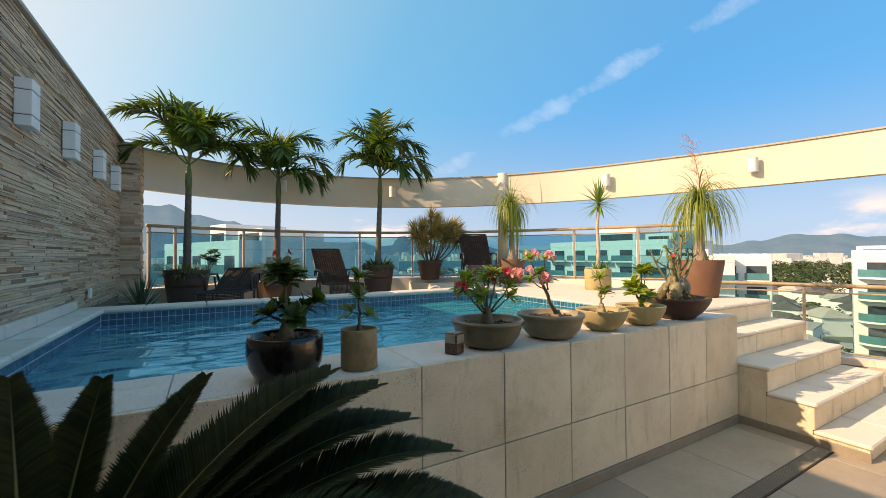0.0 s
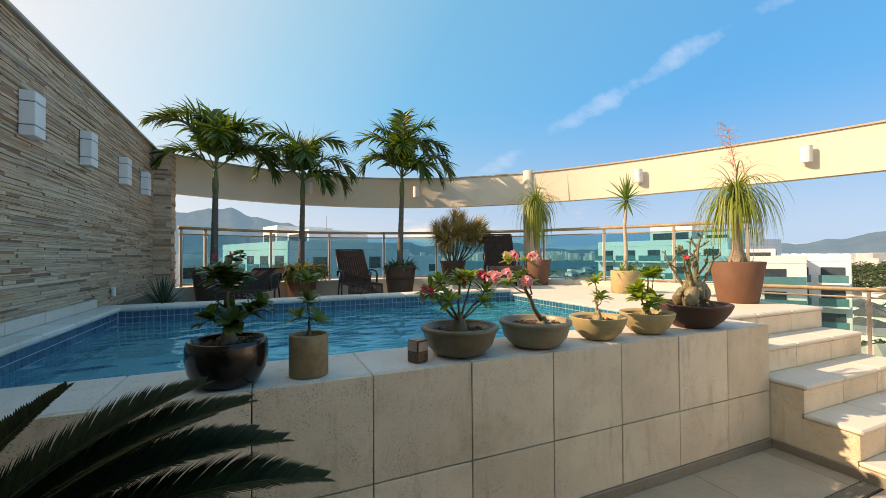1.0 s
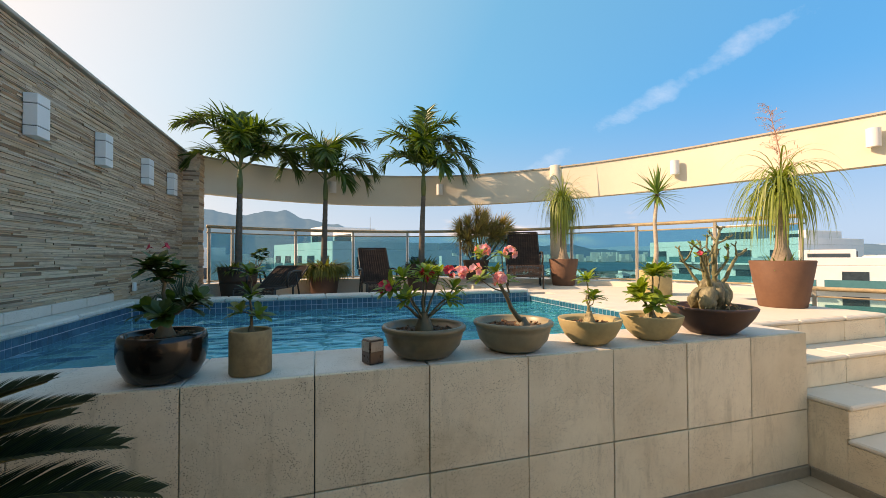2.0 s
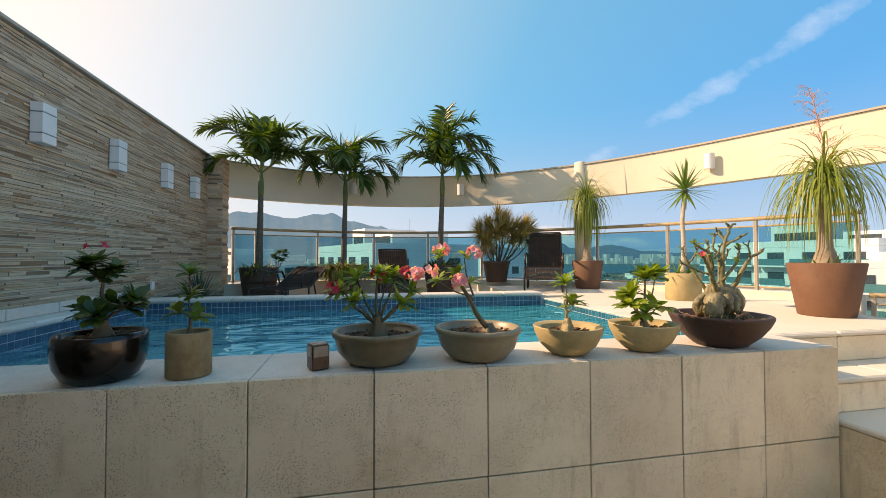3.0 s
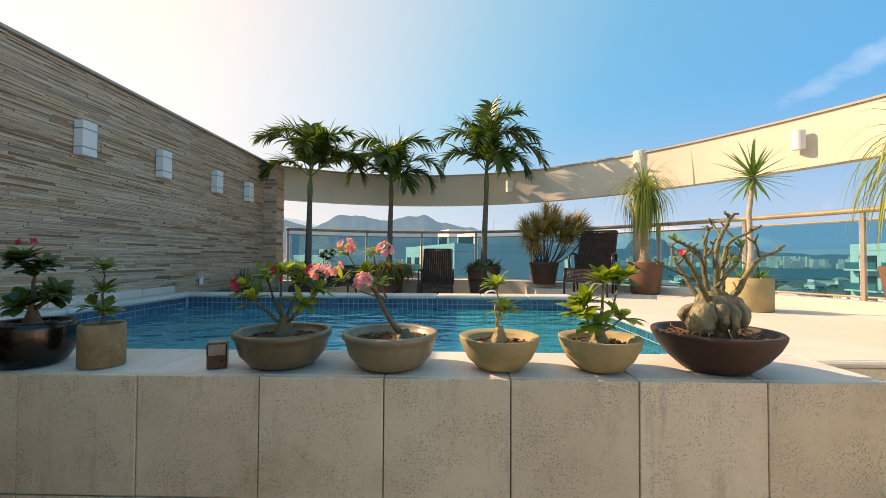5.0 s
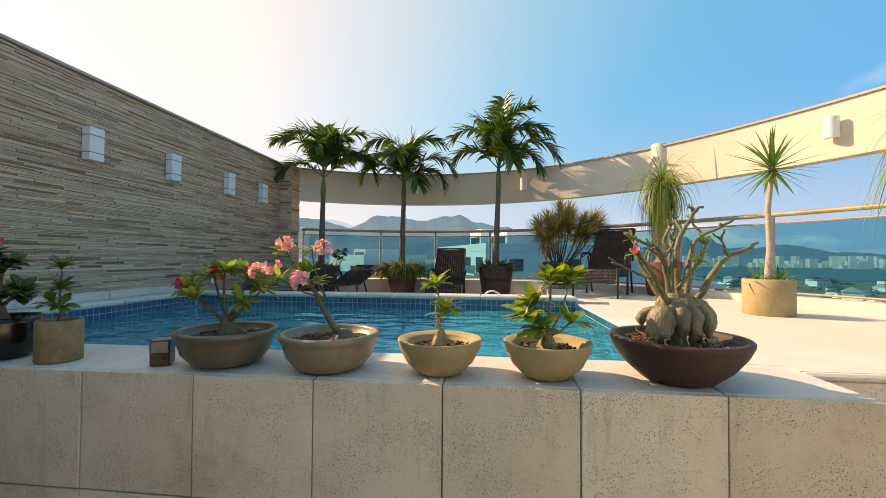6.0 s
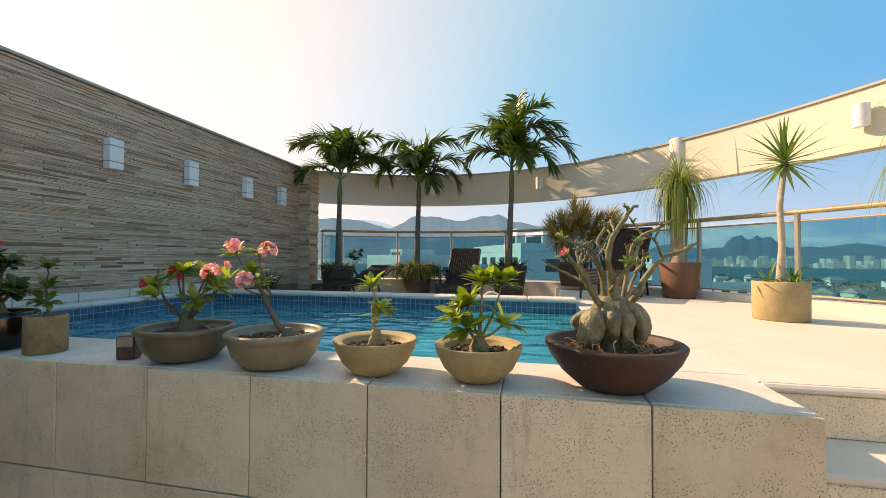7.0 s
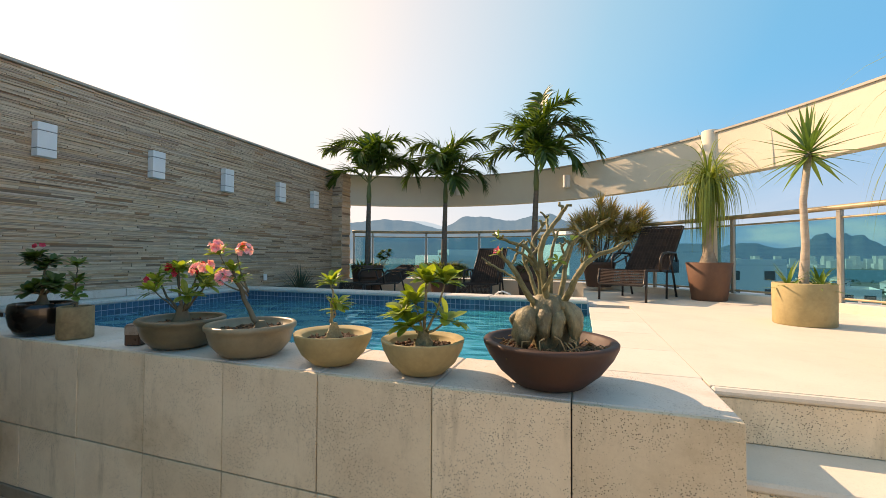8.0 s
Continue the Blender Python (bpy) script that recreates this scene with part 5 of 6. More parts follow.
# ---------------------------------------------------------------- cycad in front of the pool wall
cyc = thing("cycad", "dark green cycad with stiff feather fronds", "plant", (0.92, -0.98, 0.62))
g = Geo().lathe([(0.10, -0.2), (0.12, -0.05), (0.11, 0.05), (0.06, 0.11), (0.001, 0.12)], 16, wob=lambda a, k: 1 + 0.1 * math.sin(9 * a + 20 * k))
part("trunk", g, TRUNK, cyc)
r2 = random.Random(97)


def cycad_frond(az, e0, e1, length):
    a = math.radians(az)
    p, pts, ds = Vector((0, 0, 0.08)), [], []
    n = 22
    for i in range(n + 1):
        s = i / n
        e = math.radians(e0 + (e1 - e0) * s)
        d = Vector((math.cos(e) * math.cos(a), math.cos(e) * math.sin(a), math.sin(e)))
        pts.append(p.copy())
        ds.append(d)
        p = p + d * (length / n)
    f = part("frond", Geo().tube(pts, [0.011 * (1 - 0.8 * i / n) for i in range(n + 1)], 6), CYCADRIB, cyc, "", True)
    lv = Geo()
    side = Vector((-math.sin(a), math.cos(a), 0))
    m = 104
    for i in range(m):
        s = 0.13 + 0.87 * i / (m - 1)
        k = min(int(s * n), n - 1)
        q = pts[k].lerp(pts[k + 1], s * n - k)
        d = ds[k]
        up = side.cross(d)
        up = -up if up.z < 0 else up
        ln = (0.150 if e0 < 69 else 0.085) * min(1, 0.35 + 2.2 * (s - 0.1), 0.28 + 2.6 * (1.03 - s)) * r2.uniform(0.94, 1.06)
        for sg in (-1, 1):
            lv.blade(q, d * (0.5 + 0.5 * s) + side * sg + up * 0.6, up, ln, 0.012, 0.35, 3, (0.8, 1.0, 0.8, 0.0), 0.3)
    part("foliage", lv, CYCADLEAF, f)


for az, e0, e1, ln in ((-10, 50, -35, 1.12), (2, 50, -18, 1.08), (8, 58, -12, 1.02), (12, 61, 2, 0.98), (22, 64, 10, 0.92), (-2, 42, -30, 1.14), (50, 70, 30, 0.74), (78, 76, 50, 0.68), (112, 80, 55, 0.70), (150, 74, 40, 0.80), (180, 60, 10, 0.9), (210, 55, 0, 0.9), (-22, 40, -45, 1.08), (-4, 34, -42, 1.1), (30, 45, -30, 0.85), (60, 50, -10, 0.75), (130, 55, 10, 0.75), (240, 65, 20, 0.66), (-50, 66, 0, 0.62), (285, 72, 30, 0.55), (-15, 28, -30, 0.95), (5, 25, -30, 0.9), (15, 40, -25, 0.9), (-30, 30, -30, 0.9), (25, 30, -20, 0.8), (-8, 15, -30, 0.85), (10, 12, -25, 0.8), (-20, 60, -20, 0.9), (38, 60, 0, 0.8), (-6, 46, -30, 1.12), (0, 38, -35, 1.05), (4, 30, -28, 1.0), (-12, 22, -32, 1.05), (18, 52, -5, 0.95), (30, 56, 0, 0.88)):
    cycad_frond(az, e0, e1, ln)
pot("cycad_planter", "plain dark planter of the cycad on the floor", (0.92, -0.98, FLOOR - 0.012), cone(0.24, 0.32, 0.55, 0.03), BROWNPOT, 0.28, 0.50)


# ---------------------------------------------------------------- reclining chairs
def recliner(at, turn, label, seat_h=0.40, seat_len=0.95, back_len=1.0, back_up=48, arms=True):
    """Origin on the floor below the seat's front edge; the sitter looks along -y."""
    b = thing("recliner", label, "lounge chair", at, turn, "reclining chairs")
    w = 0.31
    e = math.radians(back_up)
    hy, hz = seat_len, seat_h - 0.03

    def woven(name, y0, z0, dy, dz, length, lab):
        ob = part(name + "_frame", Geo().tube([(-w, y0, z0), (-w, y0 + dy * length, z0 + dz * length), (-w * 0.92, y0 + dy * (length + 0.02), z0 + dz * (length + 0.02)), (w * 0.92, y0 + dy * (length + 0.02), z0 + dz * (length + 0.02)), (w, y0 + dy * length, z0 + dz * length), (w, y0, z0)], 0.016, 8), CHAIRFRAME, b, "", True)
        n = int(length / 0.021)
        slat = Geo()
        for i in range(n):
            s = (i + 0.5) * length / n
            slat.tube([(-w, y0 + dy * s, z0 + dz * s), (-w / 2, y0 + dy * s, z0 + dz * s - 0.006), (0, y0 + dy * s, z0 + dz * s - 0.010), (w / 2, y0 + dy * s, z0 + dz * s - 0.006), (w, y0 + dy * s, z0 + dz * s)], 0.0094, 5)
        m = 24
        for k in range(m + 1):
            x = -w + 0.02 + (2 * w - 0.04) * k / m
            slat.tube([(x, y0 + dy * length * i / 6, z0 + dz * length * i / 6 + (0.002 if k % 2 else -0.014)) for i in range(7)], 0.005, 4)
        part(name, slat, WICKER, b, lab)


    woven("seat", 0.02, seat_h, 1.0, -0.02, seat_len - 0.02, "dark brown woven seat")
    woven("backrest", hy, hz + 0.02, math.cos(e), math.sin(e), back_len, "dark brown woven backrest")
    woven("seat_front", 0.02, seat_h - 0.01, -0.25, -0.97, 0.17, "woven apron of the seat")
    for x in (-w - 0.005, w + 0.005):
        part("leg", Geo().tube([(x, 0.05, seat_h), (x, 0.02, 0.0)], 0.016, 8), CHAIRFRAME, b, "", True)
        part("leg", Geo().tube([(x, hy - 0.1, seat_h), (x, hy - 0.12, 0.0)], 0.016, 8), CHAIRFRAME, b, "", True)
        part("leg", Geo().tube([(x * 1.03, hy + 0.02, seat_h + 0.2), (x * 1.03, hy + 0.30, 0.0)], 0.016, 8), CHAIRFRAME, b, "", True)
        if arms:
            part("armrest", Geo().tube([(x * 1.05, hy - 0.42, seat_h - 0.02), (x * 1.08, hy - 0.44, seat_h + 0.16), (x * 1.08, hy - 0.36, seat_h + 0.23), (x * 1.08, hy - 0.1, seat_h + 0.25), (x * 1.08, hy + 0.22, seat_h + 0.24), (x * 1.05, hy + 0.3, seat_h + 0.12)], 0.019, 8), CHAIRFRAME, b, "", True)
    return b


recliner((5.83, 4.30, TOP - 0.001), -27, "dark brown woven reclining chair on the sunlit deck", 0.42, 0.95, 1.0, 43)
recliner((3.48, 5.40, LOW + 0.001), 0, "dark woven reclining chair with its back raised", 0.42, 0.95, 1.0, 43)
recliner((1.35, 4.72, LOW + 0.001), -16, "dark woven lounger with its back almost flat", 0.42, 0.95, 0.85, 22)

hose = thing("hose_loop", "short loop of white hose on the back coping", "hose", (4.35, POOL_Y1 + 0.12, LIP + 0.012))
part("loop", Geo().tube([(-0.10, 0.02, 0.0), (-0.06, 0.0, 0.03), (0.0, -0.02, 0.045), (0.06, -0.01, 0.02), (0.09, 0.02, 0.0)], 0.011, 8), LAMPWHITE, hose, "", True)


# ---------------------------------------------------------------- the city below and the hills
GROUND = -35.0
EYE0 = Vector((3.0, -2.0))


def away(az, dist):
    a = math.radians(az)
    return EYE0.x + dist * math.sin(a), EYE0.y + dist * math.cos(a)


# distance haze is emitted by the town, hill and far block materials
TOWN = hazy("town_ground_haze_glow", (0.05, 0.075, 0.035), (0.16, 0.15, 0.11), (0.30, 0.42, 0.50), 0.06, 0.03)
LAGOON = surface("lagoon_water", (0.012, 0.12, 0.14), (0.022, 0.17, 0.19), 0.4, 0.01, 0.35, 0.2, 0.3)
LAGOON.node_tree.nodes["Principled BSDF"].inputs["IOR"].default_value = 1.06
HILL = hazy("far_hills_haze_glow", (0.03, 0.05, 0.035), (0.10, 0.11, 0.07), (0.075, 0.17, 0.29), 0.55, 0.008)
HILLFAR = hazy("farther_hills_haze_glow", (0.05, 0.07, 0.06), (0.12, 0.13, 0.11), (0.20, 0.32, 0.46), 0.78, 0.006)
FARWHITE = hazy("far_blocks_haze_glow", (0.32, 0.30, 0.27), (0.55, 0.52, 0.47), (0.42, 0.48, 0.54), 0.25, 0.02)
WOODS = leafy("far_trees", (0.020, 0.045, 0.014), (0.06, 0.10, 0.03), 0.7, 0.15)
BWALL = surface("white_render", (0.76, 0.74, 0.70), (0.86, 0.84, 0.80), 1.5, 0.12, 0.85)
BGLASS = surface("dark_window", (0.02, 0.035, 0.045), (0.07, 0.10, 0.12), 2, 0.3, 0.12)
BTEAL = surface("teal_balcony_glass", (0.04, 0.17, 0.19), (0.08, 0.26, 0.28), 2, 0.3, 0.15)
BROOF = surface("flat_roof", (0.20, 0.18, 0.16), (0.34, 0.31, 0.28), 3, 0.3, 0.9)
SLATE = surface("dark_roof_tiles", (0.06, 0.06, 0.06), (0.15, 0.14, 0.13), 2, 0.15, 0.8, vary="island")
CLAYROOF = surface("pale_roofs", (0.34, 0.30, 0.26), (0.55, 0.50, 0.44), 2, 0.15, 0.8, vary="island")

n = 96
g = Geo()
vs = [(0, 0, GROUND)] + [(r * math.cos(2 * math.pi * i / n), r * math.sin(2 * math.pi * i / n), GROUND) for r in (300, 1500, 4900) for i in range(n)]
fs = [(0, 1 + i, 1 + (i + 1) % n) for i in range(n)] + [(1 + k * n + i, 1 + (k + 1) * n + i, 1 + (k + 1) * n + (i + 1) % n, 1 + k * n + (i + 1) % n) for k in range(2) for i in range(n)]
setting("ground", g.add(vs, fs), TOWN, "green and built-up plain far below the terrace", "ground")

# lagoon: an irregular sheet of water
vs = [(*away(8, 1300), GROUND + 0.4)]
m = 72
ring = []
for i in range(m):
    az = -42 + 96 * i / (m - 1)
    ring.append((*away(az, 560 + 90 * noise.noise(Vector((az * 0.07, 1, 0))) + min(max(0, az - 8) * 26, 400) + max(0, az - 40) * 50), GROUND + 0.4))
for i in range(m):
    az = 54 - 96 * i / (m - 1)
    ring.append((*away(az, 2250 + 220 * noise.noise(Vector((az * 0.06, 4, 0))) - max(0, az - 40) * 30), GROUND + 0.4))
vs += ring
fs = [(0, 1 + i, 1 + (i + 1) % len(ring)) for i in range(len(ring))]
setting("lagoon", Geo().add(vs, fs), LAGOON, "wide teal lagoon below the city", "water")


def ridge(name, mat, dist, spans, rough, label):
    """spans: (azimuth, height above eye level in degrees)."""
    def height(az):
        for (a0, h0), (a1, h1) in zip(spans, spans[1:]):
            if a0 <= az <= a1:
                t = (az - a0) / (a1 - a0)
                t = t * t * (3 - 2 * t)
                return h0 + (h1 - h0) * t
        return 0.0

    def f(u, v):
        az = spans[0][0] + (spans[-1][0] - spans[0][0]) * u
        top = dist * math.tan(math.radians(max(height(az) + rough * noise.fractal(Vector((az * 0.45, dist * 0.01, 0)), 1.0, 2.0, 5), -0.4)))
        d = dist - 700 * (1 - v)
        x, y = away(az, d)
        bumpy = 60 * noise.fractal(Vector((x * 0.004, y * 0.004, 2)), 1.0, 2.0, 5) * v * (1 - v) * 2
        return (x, y, GROUND + (top - GROUND) * (v ** 1.3) + bumpy)

    setting(name, Geo().sheet(f, 800, 14), mat, label, "hills", True)


ridge("hills_near", HILL, 3600, [(-60, 1), (-46, 3.5), (-36, 4.6), (-31, 4.9), (-27, 5.4), (-24, 5.2), (-19.5, 4.2), (-15, 6.0), (-9, 5.3), (-6.5, 5.9), (-4, 6.1), (-1.5, 5.0), (2.5, 4.4), (6, 3.0), (10, 1.6), (14, 1.1), (18, 1.9), (21, 1.3), (22.9, 1.4), (23.4, 2.1), (23.9, 2.6), (24.7, 2.8), (25.2, 2.35), (25.7, 2.45), (26.0, 2.85), (26.5, 2.45), (27.2, 2.5), (27.9, 1.9), (29, 1.3), (30.5, 1.3), (34, 1.7), (38, 0.8), (44, 0.6), (52, 1.0), (58, 1.1), (63, 0.9), (68, 1.3), (71, 2.0), (74, 1.8), (79, 1.5), (86, 1.4), (96, 1.7), (110, 1)], 0.22, "wooded hills on the horizon, blue haze glowing from their material")
ridge("hills_far", HILLFAR, 4300, [(-60, 2), (-40, 3.2), (-30, 4.2), (-22, 5.2), (-18, 4.4), (-12, 3.5), (0, 2.4), (12, 1.5), (30, 0.9), (50, 1.3), (60, 1.0), (80, 1.3), (110, 1.0)], 0.15, "farther hills behind, paler by haze glow in their material")


# far shore towers and white town, too many to tell apart
r2 = random.Random(101)
g = Geo()
for _ in range(420):
    az = r2.uniform(-40, 52)
    x, y = away(az, r2.uniform(2350, 2800))
    h = r2.choice((12, 18, 26, 34, 44)) * (1.25 if az > 10 else 0.7)
    w = r2.uniform(9, 22)
    g.box(-w, w, -10, 10, 0, h, 0, pose(x, y, GROUND, 0, 0, r2.uniform(0, 90)))
for _ in range(520):
    az = r2.uniform(56, 112)
    x, y = away(az, r2.uniform(1300, 2600))
    h = r2.choice((9, 12, 16, 22, 34))
    w = r2.uniform(9, 24)
    g.box(-w, w, -10, 10, 0, h, 0, pose(x, y, GROUND, 0, 0, r2.uniform(0, 90)))
tagged(part("far_town", g, FARWHITE), "pale distant apartment blocks along the far shore, haze glow in their material", "town", "", "stuff")

# woods
def clump(g, x, y, z, r, h, r2, n):
    for _ in range(n):
        a, e = r2.uniform(0, 6.28), math.asin(r2.uniform(-0.3, 1))
        p = Vector((x + r * math.cos(a) * math.cos(e), y + r * math.sin(a) * math.cos(e), z + h * 0.62 + h * 0.38 * math.sin(e)))
        s = r * r2.uniform(0.16, 0.32)
        q = [p + Vector((r2.uniform(-1, 1), r2.uniform(-1, 1), r2.uniform(-0.7, 0.7))) * s for _ in range(4)]
        g.add(q, [(0, 1, 2), (0, 2, 3), (0, 1, 3), (1, 2, 3)])


g = Geo()
for _ in range(900):
    az = r2.uniform(58, 104)
    d = r2.uniform(430, 1150)
    x, y = away(az, d)
    clump(g, x, y, GROUND, r2.uniform(5, 9), r2.uniform(12, 21), r2, 64)
for _ in range(900):
    az = r2.uniform(-35, 112)
    d = (r2.uniform(90, 540) if az < 14 else r2.uniform(90, 900)) if r2.random() < 0.85 else r2.uniform(2200, 2320)
    x, y = away(az, d)
    clump(g, x, y, GROUND, r2.uniform(2.5, 5), r2.uniform(5, 10), r2, 50)
tagged(part("woods", g, WOODS), "dark green belt of trees and street trees", "trees", "", "stuff")


# low houses
def house(x, y, w, d, h, turn, roofmat, gable):
    b = thing("house", "white low house with a pitched roof among trees" if gable else "white low house with a flat pale roof", "house", (x, y, GROUND), turn, "houses below")
    part("wall", Geo().box(-w, w, -d, d, 0, h), BWALL, b)
    g = Geo()
    if gable:
        o = 0.8
        vs = [(-w - o, -d - o, h), (w + o, -d - o, h), (w + o, d + o, h), (-w - o, d + o, h), (-w * 0.45, 0, h + d * 0.62), (w * 0.45, 0, h + d * 0.62)]
        g.add(vs, [(0, 1, 5, 4), (1, 2, 5), (2, 3, 4, 5), (3, 0, 4), (3, 2, 1, 0)])
    else:
        g.box(-w - 0.4, w + 0.4, -d - 0.4, d + 0.4, h + 0.01, h + 0.5, 0.05)
    part("roof", g, roofmat, b)
    win = Geo()
    for s in (-0.55, 0.0, 0.55):
        win.box(w * s - 0.9, w * s + 0.9, -d - 0.06, -d + 0.02, h * 0.35, h * 0.35 + 1.6)
    part("window_row", win, BGLASS, b)


for k in range(300):
    az = r2.uniform(12, 104)
    d = r2.uniform(130, 520) if k < 150 else r2.uniform(480, 900)
    x, y = away(az, d)
    house(x, y, r2.uniform(6, 12), r2.uniform(5, 8), r2.uniform(5, 8.5), r2.uniform(-30, 60), SLATE if r2.random() < 0.5 else CLAYROOF, r2.random() < 0.65)


def block(az, dist, w, d, top, turn, label, balcony=True, curved=False, pent=(), storeys=9):
    """Apartment block: w and d are half sizes; its front looks at the terrace."""
    x, y = away(az, dist)
    b = thing("apartment_building", label, "building", (x, y, 0), turn - az)
    fl = 3.0
    part("wall", Geo().box(-w, w, -d, d, GROUND, top, 0.05), BWALL, b)
    part("roof", Geo().box(-w + 0.4, w - 0.4, -d + 0.4, d - 0.4, top + 0.01, top + 0.12), BROOF, b)
    g = Geo()
    for x0, x1, y0, y1, z0, z1 in ((-w, w, -d, -d + 0.3, 0, 0), (-w, w, d - 0.3, d, 0, 0), (-w, -w + 0.3, -d + 0.31, d - 0.31, 0, 0), (w - 0.3, w, -d + 0.31, d - 0.31, 0, 0)):
        g.box(x0, x1, y0, y1, top + 0.02, top + 1.0, 0.03)
    part("parapet", g, BWALL, b)
    for px0, px1, ph in pent:
        pp = part("penthouse", Geo().box(px0 * w, px1 * w, -d * 0.5, d * 0.6, top + 0.13, top + ph, 0.05), BWALL, b)
        part("pane", Geo().box(px0 * w + 0.6, px1 * w - 0.6, -d * 0.5 - 0.06, -d * 0.5 - 0.01, top + 0.5, top + min(ph - 0.5, 2.4)), BGLASS, pp)
    nb = max(2, int(w / 2.2))
    pane = Geo().box(-1.15, 1.15, -0.05, 0.03, 0, 1.9).mesh("window", BGLASS)
    side = Geo().box(-0.9, 0.9, -0.05, 0.03, 0, 1.5).mesh("window", BGLASS)
    rail_w = 2 * w / nb * 0.5 - 0.35
    rail = Geo().box(-rail_w, rail_w, -0.04, 0.04, 0, 1.0).mesh("balcony_rail", BTEAL)
    for k in range(storeys):
        z = top - 2.6 - fl * k
        for i in range(nb):
            cx = -w + (i + 0.5) * 2 * w / nb
            piece("window", pane, b, (cx, -d - 0.01, z))
            if balcony and (i + k) % 7 != 6:
                if curved:
                    nn = 12
                    vs = []
                    for j in range(nn + 1):
                        a = math.pi * j / nn
                        for zz in (z - 0.35, z - 0.1):
                            vs += [(cx - rail_w * math.cos(a), -d - 1.7 * math.sin(a), zz)]
                    fs = [(2 * j, 2 * j + 2, 2 * j + 3, 2 * j + 1) for j in range(nn)] + [tuple(2 * j + 1 for j in range(nn + 1)), tuple(2 * j for j in range(nn, -1, -1))]
                    bal = part("balcony", Geo().add(vs, fs), BWALL, b)
                    vs = []
                    for j in range(nn + 1):
                        a = math.pi * j / nn
                        for zz in (z - 0.09, z + 0.95):
                            vs += [(cx - rail_w * 0.97 * math.cos(a), -d - 1.62 * math.sin(a), zz)]
                    part("balcony_rail", Geo().add(vs, fs[:nn]), BTEAL, bal)
                else:
                    bal = part("balcony", Geo().box(cx - rail_w - 0.1, cx + rail_w + 0.1, -d - 1.4, -d - 0.02, z - 0.35, z - 0.1, 0.03), BWALL, b)
                    piece("balcony_rail", rail, bal, (cx, -d - 1.33, z - 0.09))
        for i in range(max(1, int(d / 3))):
            cy = -d + (i + 0.5) * 2 * d / max(1, int(d / 3))
            for sx in (-1, 1):
                piece("window", side, b, (sx * (w + 0.01), cy, z + 0.2), 90)
    return b


block(4, 62, 11, 8, 2.4, -64, "white apartment block with roof terrace and penthouse", True, False, ((-0.55, -0.1, 3.6), (0.2, 0.75, 2.6)), 7)
block(-14.5, 70, 6, 6, 1.0, -58, "white apartment block with rounded balconies", True, True, ((-0.5, 0.2, 2.0),), 7)
block(17, 90, 7, 6, 0.6, -52, "white apartment block with dark balcony openings", True, False, ((-0.8, -0.2, 2.4),), 7)
block(25, 170, 11, 8, -7.5, 5, "low white apartment block beyond the glass", True, False, (), 6)
block(54, 88, 12, 9, 3.0, -30, "broad white block with teal balcony glass and roof rooms", True, False, ((-0.3, 0.35, 3.6), (0.5, 0.9, 2.2)), 7)
block(59.5, 74, 6.5, 6, 0.2, 6, "white block with blue-green balconies and roof pergola", True, False, ((-0.2, 0.6, 2.0),), 8)
block(66, 78, 3.5, 6, 0.4, 0, "narrow white block with teal glass balconies", True, False, (), 8)
block(78.6, 84, 5, 5, 0.9, 4, "white tower with curved teal glass balconies", True, True, ((-0.9, 0.5, 1.6),), 10)
block(97, 80, 9, 8, 2.5, 0, "white apartment block with balconies", True, False, (), 8)
mast = thing("roof_mast", "thin metal mast on a neighbouring roof", "mast", (*away(6.5, 64), 2.2))
part("pole", Geo().tube([(0, 0, 0), (0, 0, 5.5)], [0.06, 0.03], 6), POST, mast)


# ---------------------------------------------------------------- pieces of walls, floors and pool sides
xs = [-0.16, 0.44, 1.06, 1.684, 2.275, 2.874, 3.478, 4.084, 4.688, 5.282, CORNER]
for (x0, x1) in zip(xs, xs[1:]):
    for z0, z1 in ((FLOOR + 0.078, 0.411), (0.419, TOP - 0.003)):
        ob = part("slab", Geo().box(x0 + 0.003, x1 - 0.003, 0.0 + rng.uniform(0, 0.004), 0.03, z0, z1, 0.0025), SLAB, front)
    part("coping_slab", Geo().box(x0 + 0.0015, x1 - 0.0015, 0.032, POOL_Y0 + 0.0, TOP - 0.044, TOP + rng.uniform(-0.001, 0.001), 0.006), COPING, front)
part("end_slab", Geo().box(CORNER - 0.028, CORNER + 0.002, 0.033, deck_edge + 0.02, 0.3, TOP - 0.046, 0.004), SLAB, front)

# deck slabs over the strip by the pool
deck_strip = setting("deck_strip", Geo().box(POOL_X1 + 0.052, CORNER + 0.003, POOL_Y0 + 0.006, POOL_Y1 - 0.04, TOP - 0.043, TOP - 0.012), GROUT, "mortar bed of the deck by the pool", "deck")
for i in range(5):
    y0 = POOL_Y0 + 0.005 + i * 0.60
    y1 = min(y0 + 0.597, POOL_Y1 - 0.035)
    part("slab", Geo().box(POOL_X1 - 0.006, CORNER + 0.003, y0, y1, TOP - 0.011, TOP + 0.0, 0.003), DECK, deck_strip)

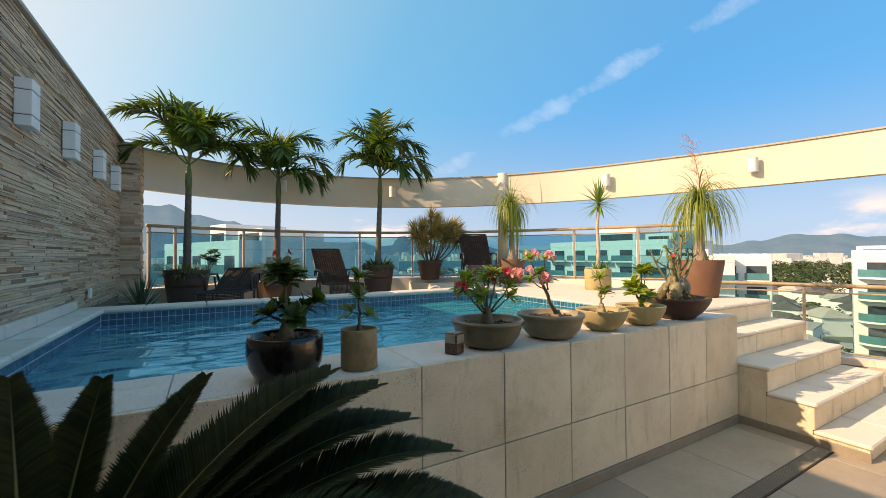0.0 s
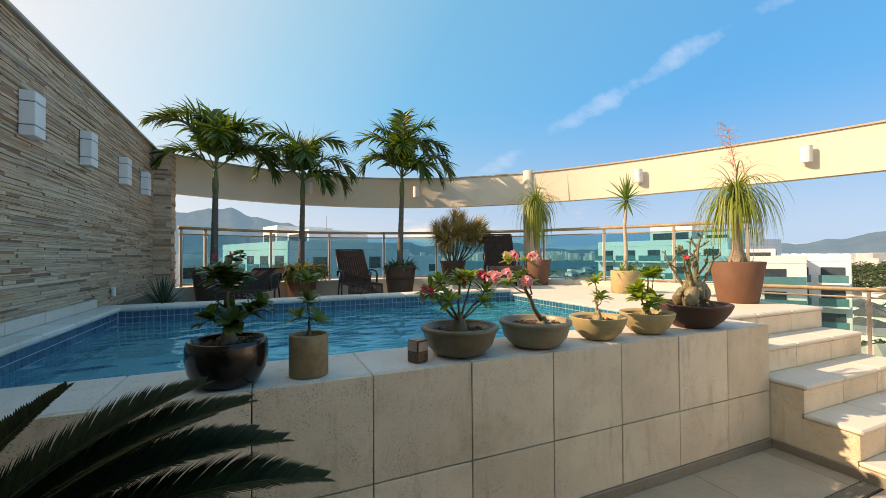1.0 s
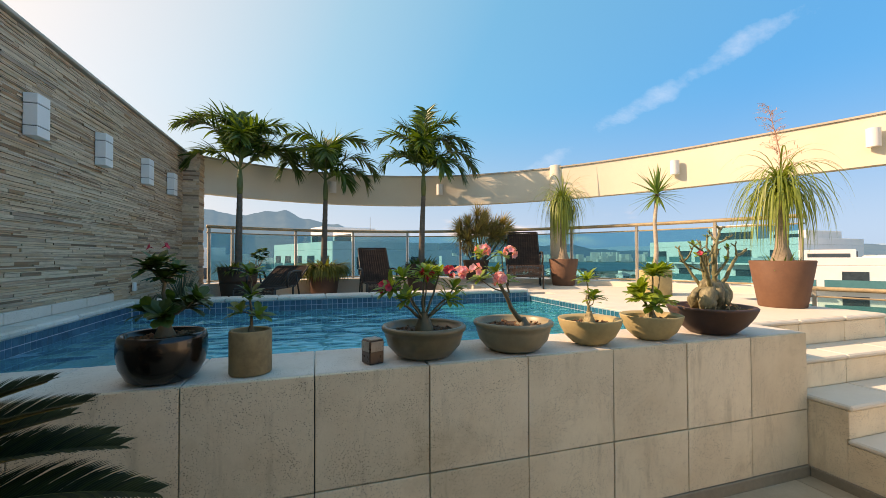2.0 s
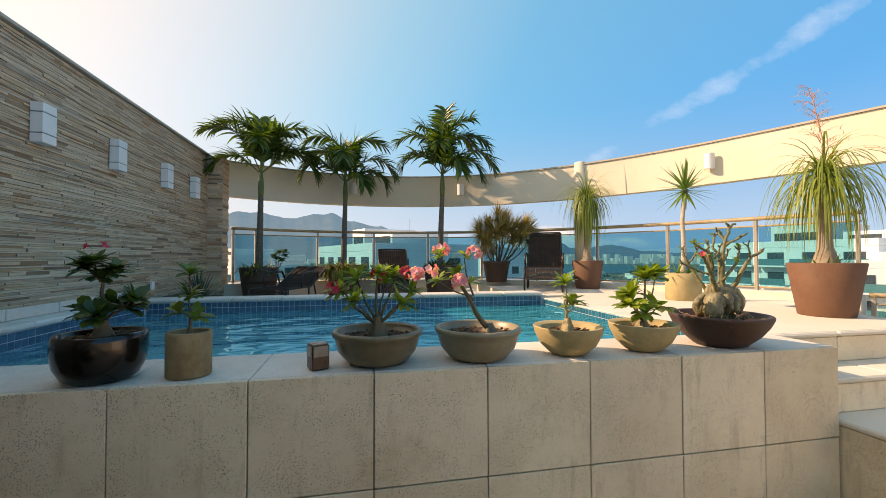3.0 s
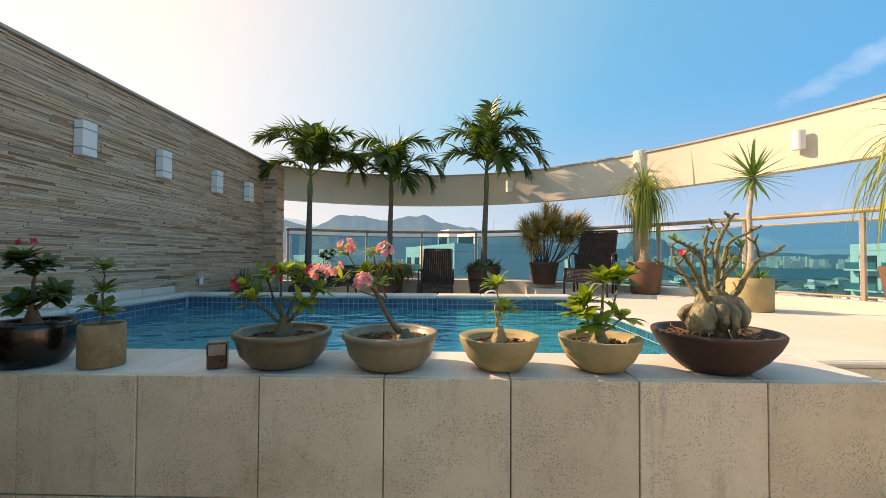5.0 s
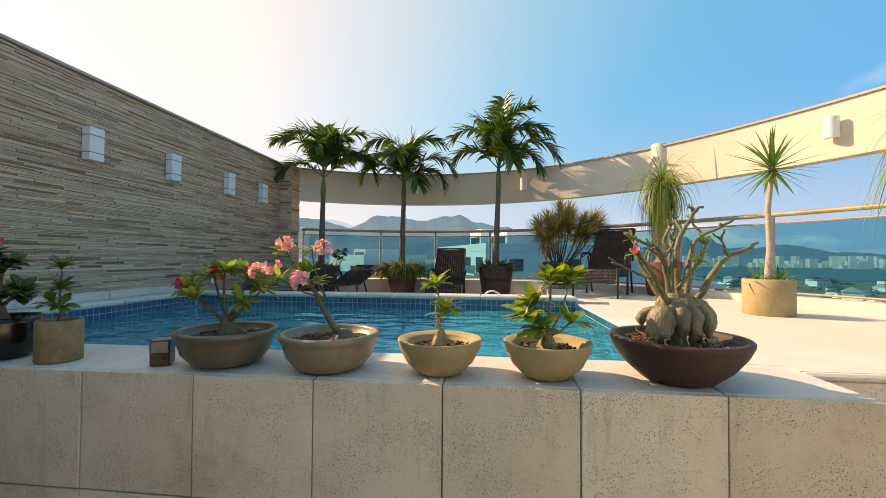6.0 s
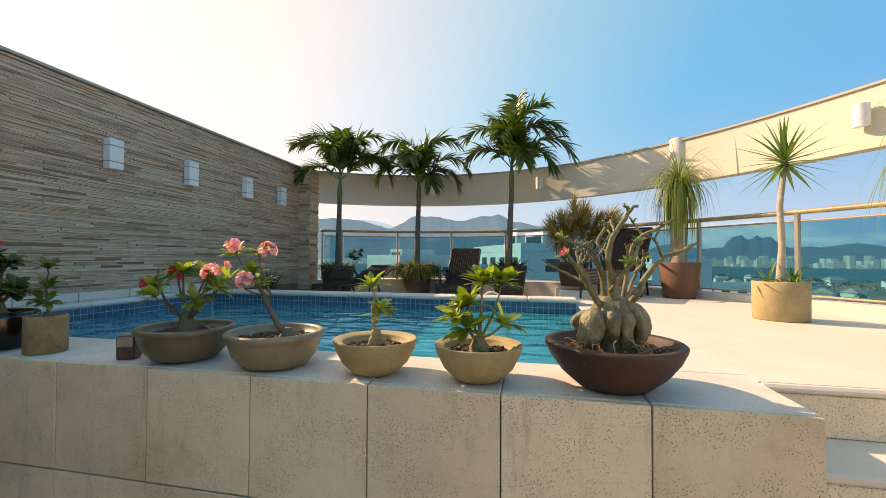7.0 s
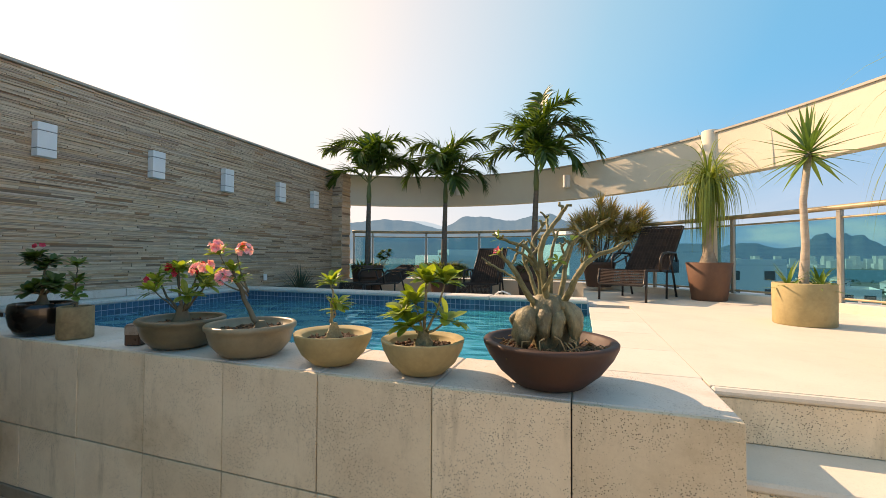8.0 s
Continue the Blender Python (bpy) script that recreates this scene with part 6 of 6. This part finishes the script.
# ledger stones
near_mesh = [Geo().box(0, 1, 0, 1, 0, 1, 0.0).mesh("stone", LEDGER_ONE)]
rest = Geo()
z, count = LIP - 0.05, 0
near = []
while z < 3.47:
    h = rng.choice((0.011, 0.014, 0.017, 0.020, 0.024, 0.03))
    h = min(h, 3.488 - z)
    y = -4.4 + rng.uniform(-0.1, 0)
    while y < 6.10:
        w = rng.uniform(0.15, 0.75)
        y1 = min(y + w, 6.119)
        dep = rng.uniform(-0.010, 0.004) if rng.random() < 0.88 else rng.uniform(0.004, 0.011)
        if y1 > -4.4:
            if count < 300 and -0.2 < y < 1.5 and 1.2 < z < 2.7:
                near.append((y, y1, z, h, dep))
                count += 1
            else:
                rest.box(-0.03, dep, y + 0.001, y1 - 0.001, z + 0.001, z + h - 0.0015)
        y = y1
    z += h
for y, y1, z, h, dep in near:
    piece("stone", near_mesh[0], wall_left, (-0.03, y + 0.001, z + 0.001), 0, (dep + 0.03, y1 - y - 0.002, h - 0.0025))
tagged(part("stones", rest, LEDGER_MANY, wall_left), "", "", "", "stuff")
pil = Geo()
z = TOP - 0.1
while z < 3.47:
    h = min(rng.choice((0.03, 0.035, 0.042, 0.05)), 3.488 - z)
    x = -0.02
    while x < 0.262:
        x1 = min(x + rng.uniform(0.16, 0.4), 0.262 + rng.uniform(-0.01, 0.008))
        pil.box(x, x1 - 0.001, 6.095 + rng.uniform(-0.012, 0.01), 6.44, z, z + h - 0.0015)
        x = x1 + (1 if x1 > 0.24 else 0)
    z += h
tagged(part("stones", pil, LEDGER_MANY, pillar_left), "", "", "", "stuff")

# pool mosaic: three rows above and at the waterline
def mosaic(parent_name, spots_list):
    parent = bpy.data.objects[parent_name]
    g = Geo()
    for b in spots_list:
        g.box(*b, 0.002)
    tagged(part("mosaic", g, POOLTILE, parent), "small blue glazed mosaic tiles", "", "", "stuff")


ps = 0.066
rows = [LIP - 0.054 - (k + 1) * ps for k in range(5)]
mosaic("pool_wall_back", [(POOL_X0 + i * ps + 0.003, POOL_X0 + (i + 1) * ps - 0.004, POOL_Y1 - 0.004, POOL_Y1 + 0.002, r + 0.003, r + ps - 0.004) for i in range(int((POOL_X1 - POOL_X0) / ps)) for r in rows])
mosaic("pool_wall_left", [(POOL_X0 - 0.002, POOL_X0 + 0.004, POOL_Y0 + i * ps + 0.002, POOL_Y0 + (i + 1) * ps - 0.003, r + 0.003, r + ps - 0.004) for i in range(int((POOL_Y1 - POOL_Y0) / ps)) for r in rows[2:]])
tile = Geo().box(0.001, ps - 0.006, 0, 0.006, 0.001, ps - 0.006, 0.002).mesh("tile", POOLTILE_ONE)
for i in range(int((POOL_Y1 - POOL_Y0) / ps)):
    for r in rows[:2]:
        piece("tile", tile, bpy.data.objects["pool_wall_left"], (POOL_X0 + 0.004, POOL_Y0 + i * ps + 0.002, r + 0.002), 90)
for i in range(int((POOL_Y1 - POOL_Y0) / ps)):
    for k in range(3):
        piece("tile", tile, bpy.data.objects["pool_wall_right"], (POOL_X1 - 0.004, POOL_Y0 + i * ps + ps - 0.003, TOP - 0.014 - (k + 1) * ps), -90)

# floor tiles of the lower terrace
for i in range(13):
    for j in range(8):
        x0 = -1.5 + i * 0.9
        top = -0.014 if j == 0 else -0.725 - (j - 1) * 0.6
        low = -0.597 if j == 0 else top - 0.595
        part("tile", Geo().box(x0 + 0.003, x0 + 0.897, low, top, FLOOR - 0.011, FLOOR - 0.002, 0.002), FLOORTILE, floor)
